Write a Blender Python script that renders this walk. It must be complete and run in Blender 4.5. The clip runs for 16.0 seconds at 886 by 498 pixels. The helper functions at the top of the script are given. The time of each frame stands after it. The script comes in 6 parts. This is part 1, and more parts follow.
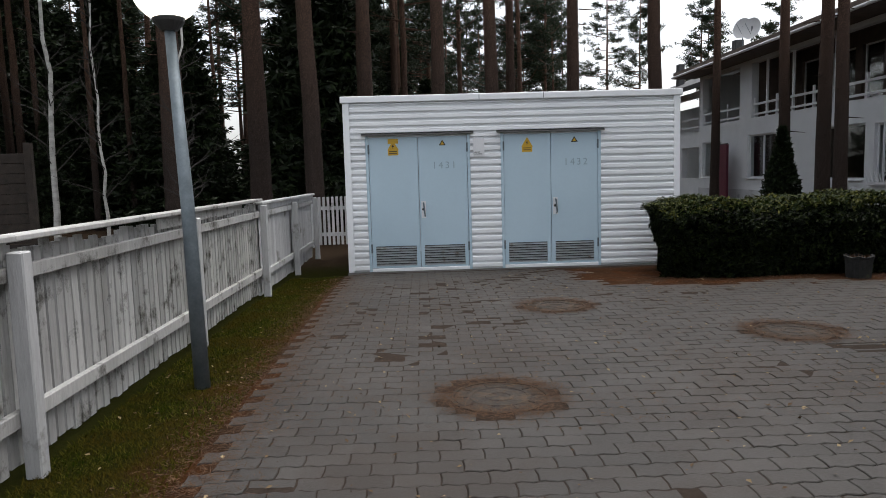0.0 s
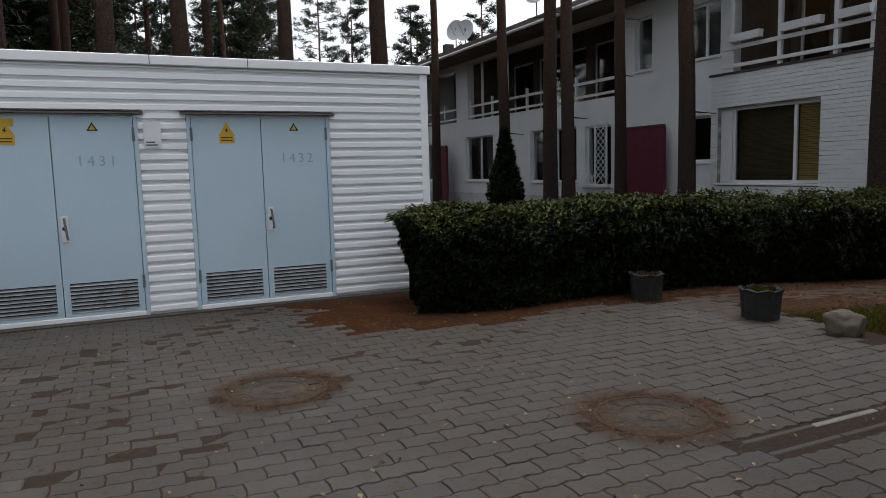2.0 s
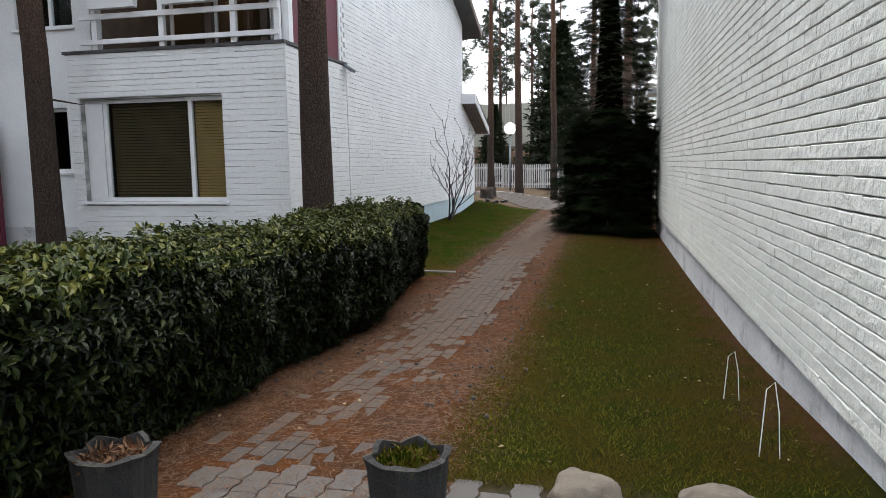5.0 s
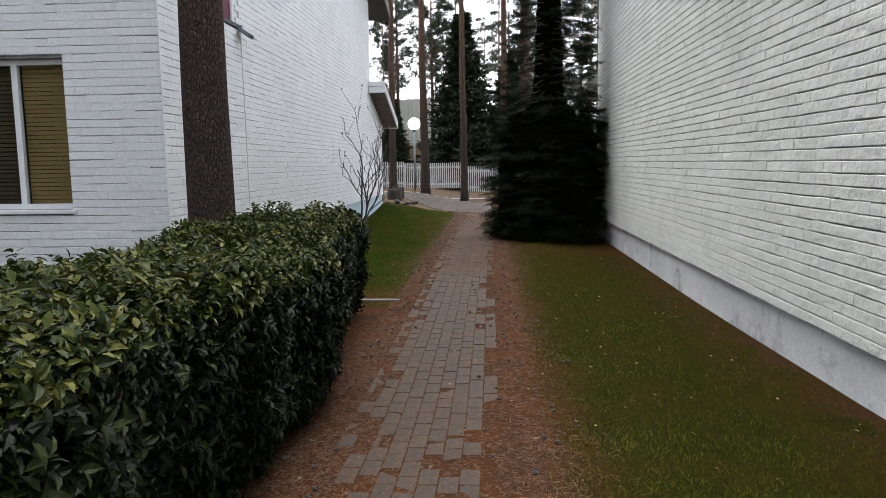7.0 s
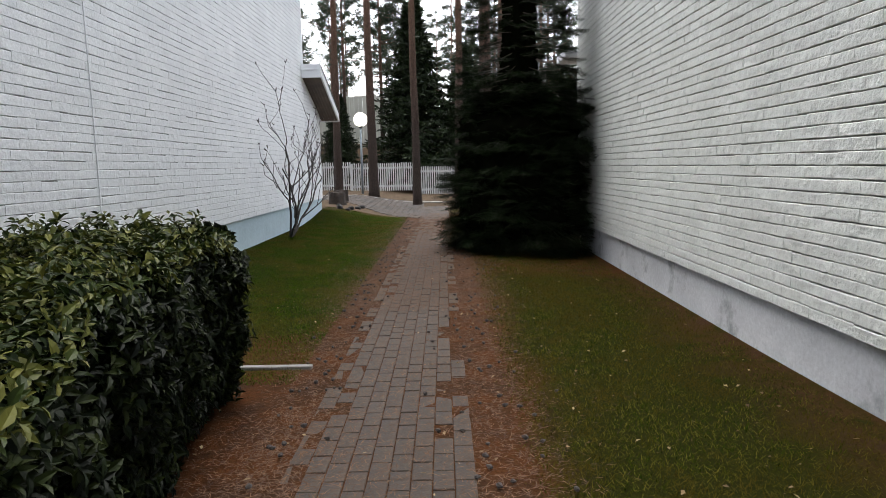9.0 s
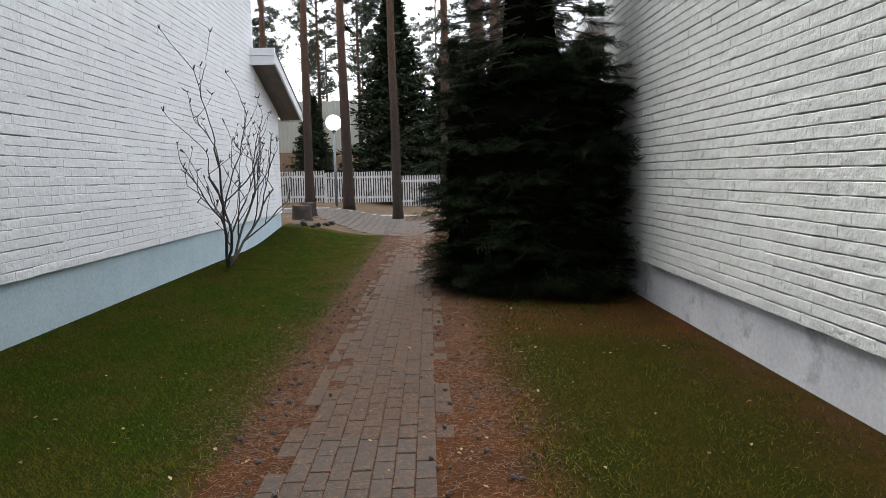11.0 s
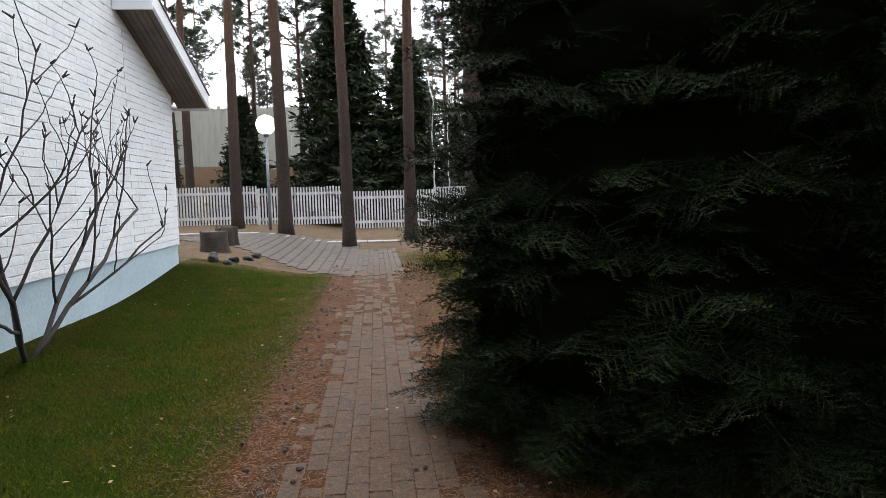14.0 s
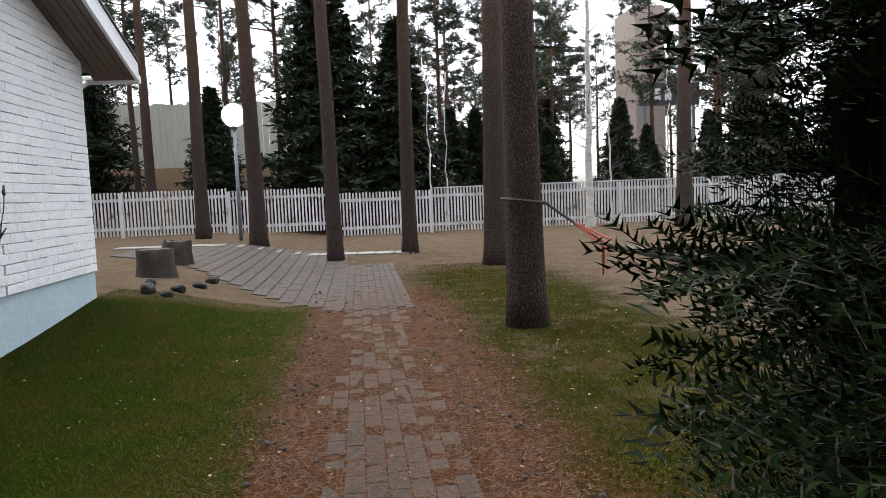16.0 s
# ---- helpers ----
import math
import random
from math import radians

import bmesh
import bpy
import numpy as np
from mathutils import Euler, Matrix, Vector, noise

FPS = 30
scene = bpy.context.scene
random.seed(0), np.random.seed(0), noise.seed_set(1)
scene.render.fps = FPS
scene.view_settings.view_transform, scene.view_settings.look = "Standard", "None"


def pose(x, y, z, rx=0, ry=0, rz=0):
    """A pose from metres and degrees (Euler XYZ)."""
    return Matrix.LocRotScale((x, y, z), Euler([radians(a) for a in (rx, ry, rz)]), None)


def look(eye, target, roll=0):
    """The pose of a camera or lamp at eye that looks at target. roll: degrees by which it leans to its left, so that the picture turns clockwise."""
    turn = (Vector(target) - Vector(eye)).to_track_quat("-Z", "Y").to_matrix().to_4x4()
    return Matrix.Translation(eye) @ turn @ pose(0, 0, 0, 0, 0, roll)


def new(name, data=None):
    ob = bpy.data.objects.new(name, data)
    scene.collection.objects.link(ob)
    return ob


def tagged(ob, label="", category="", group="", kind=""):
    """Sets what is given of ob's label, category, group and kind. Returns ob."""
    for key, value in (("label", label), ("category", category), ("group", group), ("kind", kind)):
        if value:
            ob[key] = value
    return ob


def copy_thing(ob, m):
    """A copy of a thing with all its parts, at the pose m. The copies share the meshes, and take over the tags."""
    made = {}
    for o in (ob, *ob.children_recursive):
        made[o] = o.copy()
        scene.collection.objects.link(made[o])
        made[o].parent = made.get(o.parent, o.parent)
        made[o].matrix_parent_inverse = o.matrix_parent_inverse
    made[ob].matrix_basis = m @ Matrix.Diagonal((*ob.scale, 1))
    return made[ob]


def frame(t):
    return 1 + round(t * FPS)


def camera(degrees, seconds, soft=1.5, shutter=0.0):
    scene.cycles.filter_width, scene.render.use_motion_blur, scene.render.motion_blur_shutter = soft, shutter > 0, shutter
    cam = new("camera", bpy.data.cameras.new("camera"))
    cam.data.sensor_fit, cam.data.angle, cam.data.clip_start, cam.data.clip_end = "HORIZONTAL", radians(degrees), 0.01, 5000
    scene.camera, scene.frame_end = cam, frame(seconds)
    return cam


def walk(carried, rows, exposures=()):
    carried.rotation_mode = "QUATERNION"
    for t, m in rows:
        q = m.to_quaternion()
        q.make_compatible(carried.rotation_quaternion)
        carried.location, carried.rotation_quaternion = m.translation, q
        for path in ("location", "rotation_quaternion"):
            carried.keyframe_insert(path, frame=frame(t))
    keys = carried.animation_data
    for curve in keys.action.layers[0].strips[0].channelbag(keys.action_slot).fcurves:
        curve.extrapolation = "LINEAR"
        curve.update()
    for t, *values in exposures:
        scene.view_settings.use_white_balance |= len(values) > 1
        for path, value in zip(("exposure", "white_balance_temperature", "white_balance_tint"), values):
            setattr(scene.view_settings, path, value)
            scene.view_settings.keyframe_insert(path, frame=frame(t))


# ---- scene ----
cam = camera(64.7, 16.0, soft=0.8)
EXPOSURES = [(0, 1.1), (1.5, 0.85), (2.0, 0.85), (2.5, 1.4), (3.5, 2.15), (4.5, 2.3), (7, 2.2), (8.5, 2.2), (11, 2.3), (12.5, 2.3), (14.5, 2.55), (16, 2.25)]
PATH = [
    (0, (0.075, 0.127, 1.505), (0.131, 2.115, 1.293), -1.6),
    (0.5, (0.149, 0.944, 1.495), (0.261, 2.93, 1.282), -1.4),
    (1, (0.208, 1.697, 1.485), (0.552, 3.655, 1.267), -1.3),
    (1.5, (0.401, 2.467, 1.459), (0.919, 4.386, 1.245), -1.4),
    (2, (0.648, 3.061, 1.464), (1.472, 4.87, 1.24), -1.5),
    (2.5, (1.013, 3.756, 1.464), (2.215, 5.338, 1.236), -1.2),
    (3, (1.347, 4.407, 1.494), (2.837, 5.72, 1.265), -1.3),
    (3.5, (1.682, 5.056, 1.51), (3.333, 6.16, 1.276), -1.3),
    (4, (2.065, 5.665, 1.542), (3.83, 6.576, 1.306), -1.2),
    (4.5, (2.552, 6.24, 1.543), (4.429, 6.887, 1.305), -1.0),
    (7, (5.687, 7.991, 1.471), (7.668, 8.127, 1.228), -0.7),
    (7.5, (6.423, 8.125, 1.431), (8.408, 8.145, 1.187), -0.8),
    (8, (7.211, 8.166, 1.456), (9.196, 8.175, 1.215), -0.6),
    (8.5, (8.0, 8.088, 1.369), (9.985, 8.1, 1.132), -1.0),
    (11, (12.22, 8.056, 1.279), (14.209, 8.019, 1.069), -1.3),
    (11.5, (13.031, 8.119, 1.268), (15.022, 8.061, 1.094), -1.1),
    (12, (13.904, 8.191, 1.247), (15.896, 8.133, 1.079), -1.5),
    (12.5, (14.776, 8.204, 1.211), (16.768, 8.129, 1.046), -1.4),
    (13, (15.679, 8.236, 1.178), (17.671, 8.149, 1.016), -1.4),
    (13.5, (16.552, 8.292, 1.166), (18.54, 8.15, 1.004), -1.4),
    (14, (17.462, 8.399, 1.182), (19.447, 8.211, 1.02), -1.6),
    (14.5, (18.279, 8.496, 1.172), (20.26, 8.275, 1.01), -1.8),
    (15, (19.061, 8.543, 1.212), (21.042, 8.32, 1.051), -1.9),
    (15.5, (19.875, 8.558, 1.184), (21.856, 8.328, 1.023), -2.2),
    (16, (20.734, 8.547, 1.198), (22.714, 8.316, 1.037), -2.3),
]
walk(cam, [(t, look(eye, target, roll)) for t, eye, target, roll in PATH], EXPOSURES)

# ---- world and light: a dull overcast afternoon ----
world = bpy.data.worlds.new("World")
scene.world = world
world.use_nodes = True
wn, wl = world.node_tree.nodes, world.node_tree.links
sky = wn.new("ShaderNodeTexSky")
sky.sky_type, sky.sun_disc = "NISHITA", False
sky.sun_elevation, sky.sun_rotation = radians(75), radians(70)
sky.dust_density, sky.air_density, sky.ozone_density = 3.0, 1.0, 1.0
grey = wn.new("ShaderNodeHueSaturation")
grey.inputs["Saturation"].default_value = 0.25
wl.new(sky.outputs[0], grey.inputs["Color"])
wl.new(grey.outputs[0], wn["Background"].inputs[0])
wn["Background"].inputs[1].default_value = 0.13
sun = new("sun", bpy.data.lights.new("sun", "SUN"))
sun.data.energy, sun.data.angle, sun.data.color = 0.8, radians(60), (1.0, 0.97, 0.92)
sun.matrix_world = look((7, 3, 30), (0, 0, 0))


# ---- mesh helpers ----
class Builder:
    """Collects vertices and faces for one mesh."""

    def __init__(self):
        self.v, self.f = [], []

    def add(self, verts, faces):
        n = len(self.v)
        self.v.extend(verts)
        self.f.extend([tuple(n + i for i in face) for face in faces])
        return self

    def box(self, x0, y0, z0, x1, y1, z1, c=0.0):
        """A box, with its edges cut by c where c is given."""
        if c <= 0:
            p = [(x, y, z) for z in (z0, z1) for y in (y0, y1) for x in (x0, x1)]
            return self.add(p, [(0, 2, 3, 1), (4, 5, 7, 6), (0, 1, 5, 4), (2, 6, 7, 3), (0, 4, 6, 2), (1, 3, 7, 5)])
        bm = bmesh.new()
        bmesh.ops.create_cube(bm, size=1)
        bmesh.ops.transform(bm, matrix=Matrix.Translation(((x0 + x1) / 2, (y0 + y1) / 2, (z0 + z1) / 2)) @ Matrix.Diagonal((x1 - x0, y1 - y0, z1 - z0, 1)), verts=bm.verts)
        bmesh.ops.bevel(bm, geom=bm.edges[:], offset=c, segments=1, affect="EDGES")
        bm.verts.index_update()
        self.add([v.co.to_tuple() for v in bm.verts], [[v.index for v in f.verts] for f in bm.faces])
        bm.free()
        return self

    def tube(self, pts, radii, sides=8, caps=True):
        """A tube along points."""
        pts = [Vector(p) for p in pts]
        n0 = len(self.v)
        for i, p in enumerate(pts):
            d = (pts[min(i + 1, len(pts) - 1)] - pts[max(i - 1, 0)]).normalized()
            a = d.orthogonal().normalized() if abs(d.z) < 0.9 else Vector((1, 0, 0)).cross(d).normalized()
            if abs(d.z) < 0.9:
                a = Vector((0, 0, 1)).cross(d).normalized()
            b = d.cross(a)
            r = radii[i] if hasattr(radii, "__len__") else radii
            for k in range(sides):
                w = 2 * math.pi * k / sides
                self.v.append(tuple(p + r * (math.cos(w) * a + math.sin(w) * b)))
        for i in range(len(pts) - 1):
            for k in range(sides):
                q = (k + 1) % sides
                self.f.append((n0 + i * sides + k, n0 + i * sides + q, n0 + (i + 1) * sides + q, n0 + (i + 1) * sides + k))
        if caps:
            self.f.append(tuple(n0 + k for k in reversed(range(sides))))
            self.f.append(tuple(n0 + (len(pts) - 1) * sides + k for k in range(sides)))
        return self

    def prism(self, outline, axis, a, b):
        """An outline of (u, v) pulled along an axis from a to b. x: (y, z); y: (x, z); z: (x, y)."""
        put = {"x": lambda u, v, w: (w, u, v), "y": lambda u, v, w: (u, w, v), "z": lambda u, v, w: (u, v, w)}[axis]
        n = len(outline)
        verts = [put(u, v, a) for u, v in outline] + [put(u, v, b) for u, v in outline]
        faces = [tuple(reversed(range(n))), tuple(range(n, 2 * n))] + [(i, (i + 1) % n, n + (i + 1) % n, n + i) for i in range(n)]
        return self.add(verts, faces)

    def mesh(self, name, mats, smooth=False, fix=True):
        me = bpy.data.meshes.new(name)
        me.from_pydata(self.v, [], self.f)
        for m in mats if isinstance(mats, (list, tuple)) else [mats]:
            me.materials.append(m)
        if fix:
            bm = bmesh.new()
            bm.from_mesh(me)
            bmesh.ops.recalc_face_normals(bm, faces=bm.faces)
            bm.to_mesh(me)
            bm.free()
        if smooth:
            me.polygons.foreach_set("use_smooth", [True] * len(me.polygons))
        me.update()
        return me


def thing(name, label, category, at=(0, 0, 0), group="", kind=""):
    """An empty top-level thing at its base."""
    ob = new(name)
    ob.location = at
    ob.empty_display_size = 0.1
    return tagged(ob, label, category, group, kind)


def assembly(name, parent, label=""):
    """A part that is made of pieces."""
    ob = new(name)
    ob.empty_display_size = 0.1
    ob.parent = parent
    return tagged(ob, label) if label else ob


def part(name, b, mat, parent=None, label="", smooth=False, fix=True):
    """Links a builder's mesh as one object; under a parent, in the parent's own coordinates."""
    ob = new(name, b.mesh(name, mat, smooth, fix))
    if parent is not None:
        ob.parent = parent
    return tagged(ob, label) if label else ob


def solid(name, b, mat, label, category, kind="", smooth=False, fix=True):
    return tagged(new(name, b.mesh(name, mat, smooth, fix)), label, category, "", kind)


def step(a, b, v):
    t = min(1.0, max(0.0, (v - a) / (b - a)))
    return t * t * (3 - 2 * t)


def gz(x, y):
    """Height of the ground: the yard lies a little over the garden path; the far yard rises to the north."""
    z = 0.03 + 0.02 * step(0.5, 3, x) * (1 - step(8.8, 11, y)) - 0.05 * step(8.5, 11, y) * (1 - step(5, 8, x)) - 0.06 * (1 - step(-1.6, -0.8, x))
    k = step(5.7, 10.5, x)
    z = z * (1 - k) - 0.18 * k
    z += 0.09 * step(10.2, 11.6, y) * step(13, 18, x) * (1 - step(25, 29, x)) - 0.07 * step(9, 15, x) * (1 - step(5.9, 7.1, y)) * (1 - step(22, 24, x))
    z += 0.38 * step(25.5, 30.5, x) * step(9.4, 11.8, y) + 0.1 * step(33, 38, x) * (1 - step(9.4, 11.8, y))
    z += 2.6 * step(45, 54, x) * step(3.0, 8.0, y)
    return z


# ---- materials ----
def material(name):
    m = bpy.data.materials.new(name)
    m.use_nodes = True
    n = m.node_tree.nodes
    return m, n, m.node_tree.links, n["Principled BSDF"]


def node(n, kind, **sets):
    a = n.new(kind)
    for key, value in sets.items():
        a.inputs[key].default_value = value
    return a


def ramp_of(n, l, source, stops):
    r = n.new("ShaderNodeValToRGB")
    e = r.color_ramp.elements
    while len(e) < len(stops):
        e.new(0.5)
    for el, (p, c) in zip(e, stops):
        el.position, el.color = p, (*c, 1) if len(c) == 3 else (c[0], c[0], c[0], 1)
    l.new(source, r.inputs[0])
    return r.outputs[0]


def mixed(n, l, fac, a, b, mode="MIX"):
    m = n.new("ShaderNodeMix")
    m.data_type, m.blend_type = "RGBA", mode
    for sock, v in ((m.inputs[0], fac), (m.inputs[6], a), (m.inputs[7], b)):
        if isinstance(v, (int, float)):
            sock.default_value = v
        elif isinstance(v, tuple):
            sock.default_value = (*v, 1)
        else:
            l.new(v, sock)
    return m.outputs[2]


def geometry_position(n):
    return n.new("ShaderNodeNewGeometry").outputs["Position"]


def surface(name, light, dark, scale=6.0, fine=60.0, rough=0.7, bump=0.2, dist=0.01, metal=0.0, stretch=(1, 1, 1), per_piece=0.0, per_island=0.0, dirt=None, dirt_scale=1.2, dirt_at=0.58, spec=0.5, grain=0.35, lump=0.0):
    """A painted, stone, wood or soil surface: two colours in blotches, fine grain, an optional stain, and relief."""
    m, n, l, p = material(name)
    pos = n.new("ShaderNodeTexCoord")
    mp = n.new("ShaderNodeMapping")
    mp.inputs["Scale"].default_value = stretch
    l.new(pos.outputs["Object"], mp.inputs[0])
    big = node(n, "ShaderNodeTexNoise", Scale=scale, Detail=5.0, Roughness=0.6)
    small = node(n, "ShaderNodeTexNoise", Scale=fine, Detail=4.0, Roughness=0.65)
    for t in (big, small):
        l.new(mp.outputs[0], t.inputs["Vector"])
    col = mixed(n, l, ramp_of(n, l, big.outputs[0], [(0.3, (0,)), (0.7, (1,))]), dark, light)
    col = mixed(n, l, grain, col, mixed(n, l, ramp_of(n, l, small.outputs[0], [(0.3, (0.35,)), (0.7, (1.0,))]), (0, 0, 0), col), "MIX")
    if dirt:
        d = node(n, "ShaderNodeTexNoise", Scale=dirt_scale, Detail=8.0, Roughness=0.7)
        l.new(pos.outputs["Object"], d.inputs["Vector"])
        col = mixed(n, l, ramp_of(n, l, d.outputs[0], [(dirt_at, (0,)), (dirt_at + 0.12, (1,))]), col, dirt)
    if per_piece:
        info = n.new("ShaderNodeObjectInfo")
        col = mixed(n, l, 1.0, col, ramp_of(n, l, info.outputs["Random"], [(0, (1 - per_piece,)), (1, (1.0,))]), "MULTIPLY")
    if per_island:
        geo = n.new("ShaderNodeNewGeometry")
        col = mixed(n, l, 1.0, col, ramp_of(n, l, geo.outputs["Random Per Island"], [(0, (1 - per_island,)), (1, (1.0,))]), "MULTIPLY")
    l.new(col, p.inputs["Base Color"])
    p.inputs["Metallic"].default_value = metal
    p.inputs["Specular IOR Level"].default_value = spec
    l.new(ramp_of(n, l, small.outputs[0], [(0.2, (max(0.02, rough - 0.12),)), (0.8, (min(1, rough + 0.12),))]), p.inputs["Roughness"])
    bm = node(n, "ShaderNodeBump", Strength=bump, Distance=dist)
    l.new(small.outputs[0], bm.inputs["Height"])
    if lump:
        uneven = node(n, "ShaderNodeTexNoise", Scale=11.0, Detail=3.0, Roughness=0.55)
        l.new(geometry_position(n), uneven.inputs["Vector"])
        bl = node(n, "ShaderNodeBump", Strength=0.6, Distance=lump)
        l.new(uneven.outputs[0], bl.inputs["Height"])
        l.new(bl.outputs[0], bm.inputs["Normal"])
    l.new(bm.outputs[0], p.inputs["Normal"])
    return m


def leafy(name, a, b, c, rough=0.5, trans=0.25, spec=0.3, patch=None):
    """Leaves or needles, each of its own tone."""
    m, n, l, p = material(name)
    geo = n.new("ShaderNodeNewGeometry")
    col = ramp_of(n, l, geo.outputs["Random Per Island"], [(0.0, a), (0.5, b), (1.0, c)])
    if patch:
        spots = node(n, "ShaderNodeTexNoise", Scale=1.7, Detail=6.0, Roughness=0.7)
        l.new(geo.outputs["Position"], spots.inputs["Vector"])
        col = mixed(n, l, ramp_of(n, l, spots.outputs[0], [(0.44, (0,)), (0.58, (0.85,))]), col, patch)
    l.new(col, p.inputs["Base Color"])
    p.inputs["Roughness"].default_value = rough
    p.inputs["Specular IOR Level"].default_value = spec
    if trans:
        t = n.new("ShaderNodeBsdfTranslucent")
        l.new(col, t.inputs[0])
        mx = n.new("ShaderNodeMixShader")
        mx.inputs[0].default_value = trans
        l.new(p.outputs[0], mx.inputs[1])
        l.new(t.outputs[0], mx.inputs[2])
        l.new(mx.outputs[0], n["Material Output"].inputs[0])
    return m


def glass_of(name, tint, rough=0.03):
    m, n, l, p = material(name)
    p.inputs["Base Color"].default_value = (*tint, 1)
    p.inputs["Roughness"].default_value = rough
    p.inputs["Transmission Weight"].default_value = 1.0
    p.inputs["IOR"].default_value = 1.45
    return m


def glow(name, colour, strength):
    m, n, l, p = material(name)
    p.inputs["Base Color"].default_value = (*colour, 1)
    p.inputs["Emission Color"].default_value = (*colour, 1)
    p.inputs["Emission Strength"].default_value = strength
    return m


WHITE_BRICK = surface("white_painted_brick", (0.80, 0.82, 0.83), (0.70, 0.72, 0.74), 2.0, 45, 0.75, 0.5, 0.006, per_island=0.03, per_piece=0.03, lump=0.03)
GREY_BRICK = surface("greyish_white_brick", (0.74, 0.76, 0.73), (0.62, 0.64, 0.61), 1.4, 40, 0.78, 0.6, 0.008, per_island=0.03, per_piece=0.03, lump=0.04)
# Dark blotches stand for shadow lines that come and go under the courses.
MORTAR = surface("painted_mortar_shadow_lines", (0.56, 0.56, 0.55), (0.11, 0.11, 0.11), 1.6, 50, 0.85, 0.3, stretch=(1, 1, 3.0))
RENDER = surface("white_render", (0.80, 0.82, 0.84), (0.72, 0.74, 0.76), 1.5, 40, 0.8, 0.35, 0.006)
PLINTH_BLUE = surface("light_blue_plinth_paint", (0.42, 0.53, 0.58), (0.36, 0.46, 0.51), 2.0, 30, 0.8, 0.25)
PLINTH_GREY = surface("whitewashed_plinth", (0.66, 0.67, 0.69), (0.52, 0.53, 0.56), 1.6, 25, 0.85, 0.3, dirt=(0.27, 0.28, 0.29), dirt_scale=1.7, dirt_at=0.53)
HUT_WHITE = surface("white_sheet_metal", (0.86, 0.88, 0.90), (0.80, 0.82, 0.85), 1.2, 20, 0.42, 0.02, 0.002, grain=0.05)
HUT_DOOR = surface("light_blue_door_paint", (0.46, 0.59, 0.68), (0.43, 0.56, 0.65), 1.3, 25, 0.45, 0.02, 0.002, grain=0.05)
DARK_METAL = surface("dark_metal", (0.06, 0.06, 0.065), (0.03, 0.03, 0.03), 5, 60, 0.5, 0.1)
GALV = surface("galvanised_steel", (0.22, 0.26, 0.29), (0.14, 0.17, 0.19), 8, 50, 0.55, 0.15, metal=0.5, dirt=(0.25, 0.2, 0.16), dirt_scale=5, dirt_at=0.62)
FENCE_PAINT = surface("weathered_white_fence_paint", (0.72, 0.72, 0.73), (0.58, 0.58, 0.58), 3, 40, 0.8, 0.4, stretch=(1, 1, 0.15), per_island=0.25, per_piece=0.25, dirt=(0.20, 0.19, 0.16), dirt_scale=2.2, dirt_at=0.55)
FENCE_OLD = surface("worn_grey_fence_boards", (0.66, 0.65, 0.64), (0.46, 0.45, 0.43), 3, 40, 0.85, 0.5, stretch=(1, 1, 0.12), per_island=0.3, per_piece=0.3, dirt=(0.10, 0.095, 0.08), dirt_scale=3.5, dirt_at=0.53)
PAVER = surface("concrete_paver", (0.074, 0.066, 0.060), (0.030, 0.026, 0.023), 0.7, 90, 0.7, 0.5, 0.006, per_piece=0.25, per_island=0.25, dirt=(0.036, 0.027, 0.021), dirt_scale=0.5, dirt_at=0.46)
PATH_PAVER = surface("needle_stained_paver", (0.036, 0.030, 0.026), (0.016, 0.013, 0.011), 1.5, 70, 0.8, 0.6, 0.006, per_piece=0.25, per_island=0.25, dirt=(0.036, 0.022, 0.013), dirt_scale=1.6, dirt_at=0.42)
CONCRETE = surface("old_concrete", (0.22, 0.21, 0.20), (0.13, 0.125, 0.12), 3, 60, 0.85, 0.5, dirt=(0.11, 0.10, 0.08), dirt_scale=4)
MOSSY = surface("mossy_dark_concrete", (0.020, 0.020, 0.019), (0.0025, 0.0025, 0.0025), 9, 60, 0.9, 0.7, 0.02, dirt=(0.05, 0.06, 0.02), dirt_scale=5)
STONE = surface("pale_granite", (0.15, 0.125, 0.095), (0.06, 0.05, 0.04), 6, 90, 0.85, 0.6, 0.02)
IRON = surface("rusty_cast_iron", (0.055, 0.042, 0.032), (0.022, 0.017, 0.014), 12, 40, 0.9, 0.9, 0.02, dirt=(0.07, 0.045, 0.025), dirt_scale=9, dirt_at=0.5)
PURPLE = surface("wine_red_boards", (0.13, 0.012, 0.035), (0.09, 0.008, 0.025), 3, 40, 0.6, 0.2)
SOFFIT = surface("brown_soffit_boards", (0.16, 0.12, 0.10), (0.09, 0.07, 0.06), 3, 40, 0.7, 0.3)
ROOF_TILE = surface("dark_roof_sheet", (0.075, 0.075, 0.075), (0.04, 0.04, 0.042), 2, 40, 0.6, 0.3)
TRIM_WHITE = surface("white_trim_paint", (0.74, 0.75, 0.77), (0.66, 0.67, 0.70), 3, 40, 0.5, 0.03, 0.002, grain=0.08)
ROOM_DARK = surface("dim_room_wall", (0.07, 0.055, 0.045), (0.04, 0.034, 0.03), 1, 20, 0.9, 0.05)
CURTAIN = surface("ochre_blind", (0.42, 0.28, 0.10), (0.32, 0.21, 0.08), 2, 60, 0.9, 0.2)
DARK_BLIND = surface("reflection_darkened_blind", (0.11, 0.08, 0.035), (0.07, 0.052, 0.025), 2, 60, 0.9, 0.2)
SPRUCE_NEAR = leafy("spruce_shoots", (0.003, 0.006, 0.002), (0.005, 0.011, 0.003), (0.011, 0.021, 0.005), trans=0.05, spec=0.03)
GLASS = glass_of("window_glass", (0.85, 0.9, 0.9))
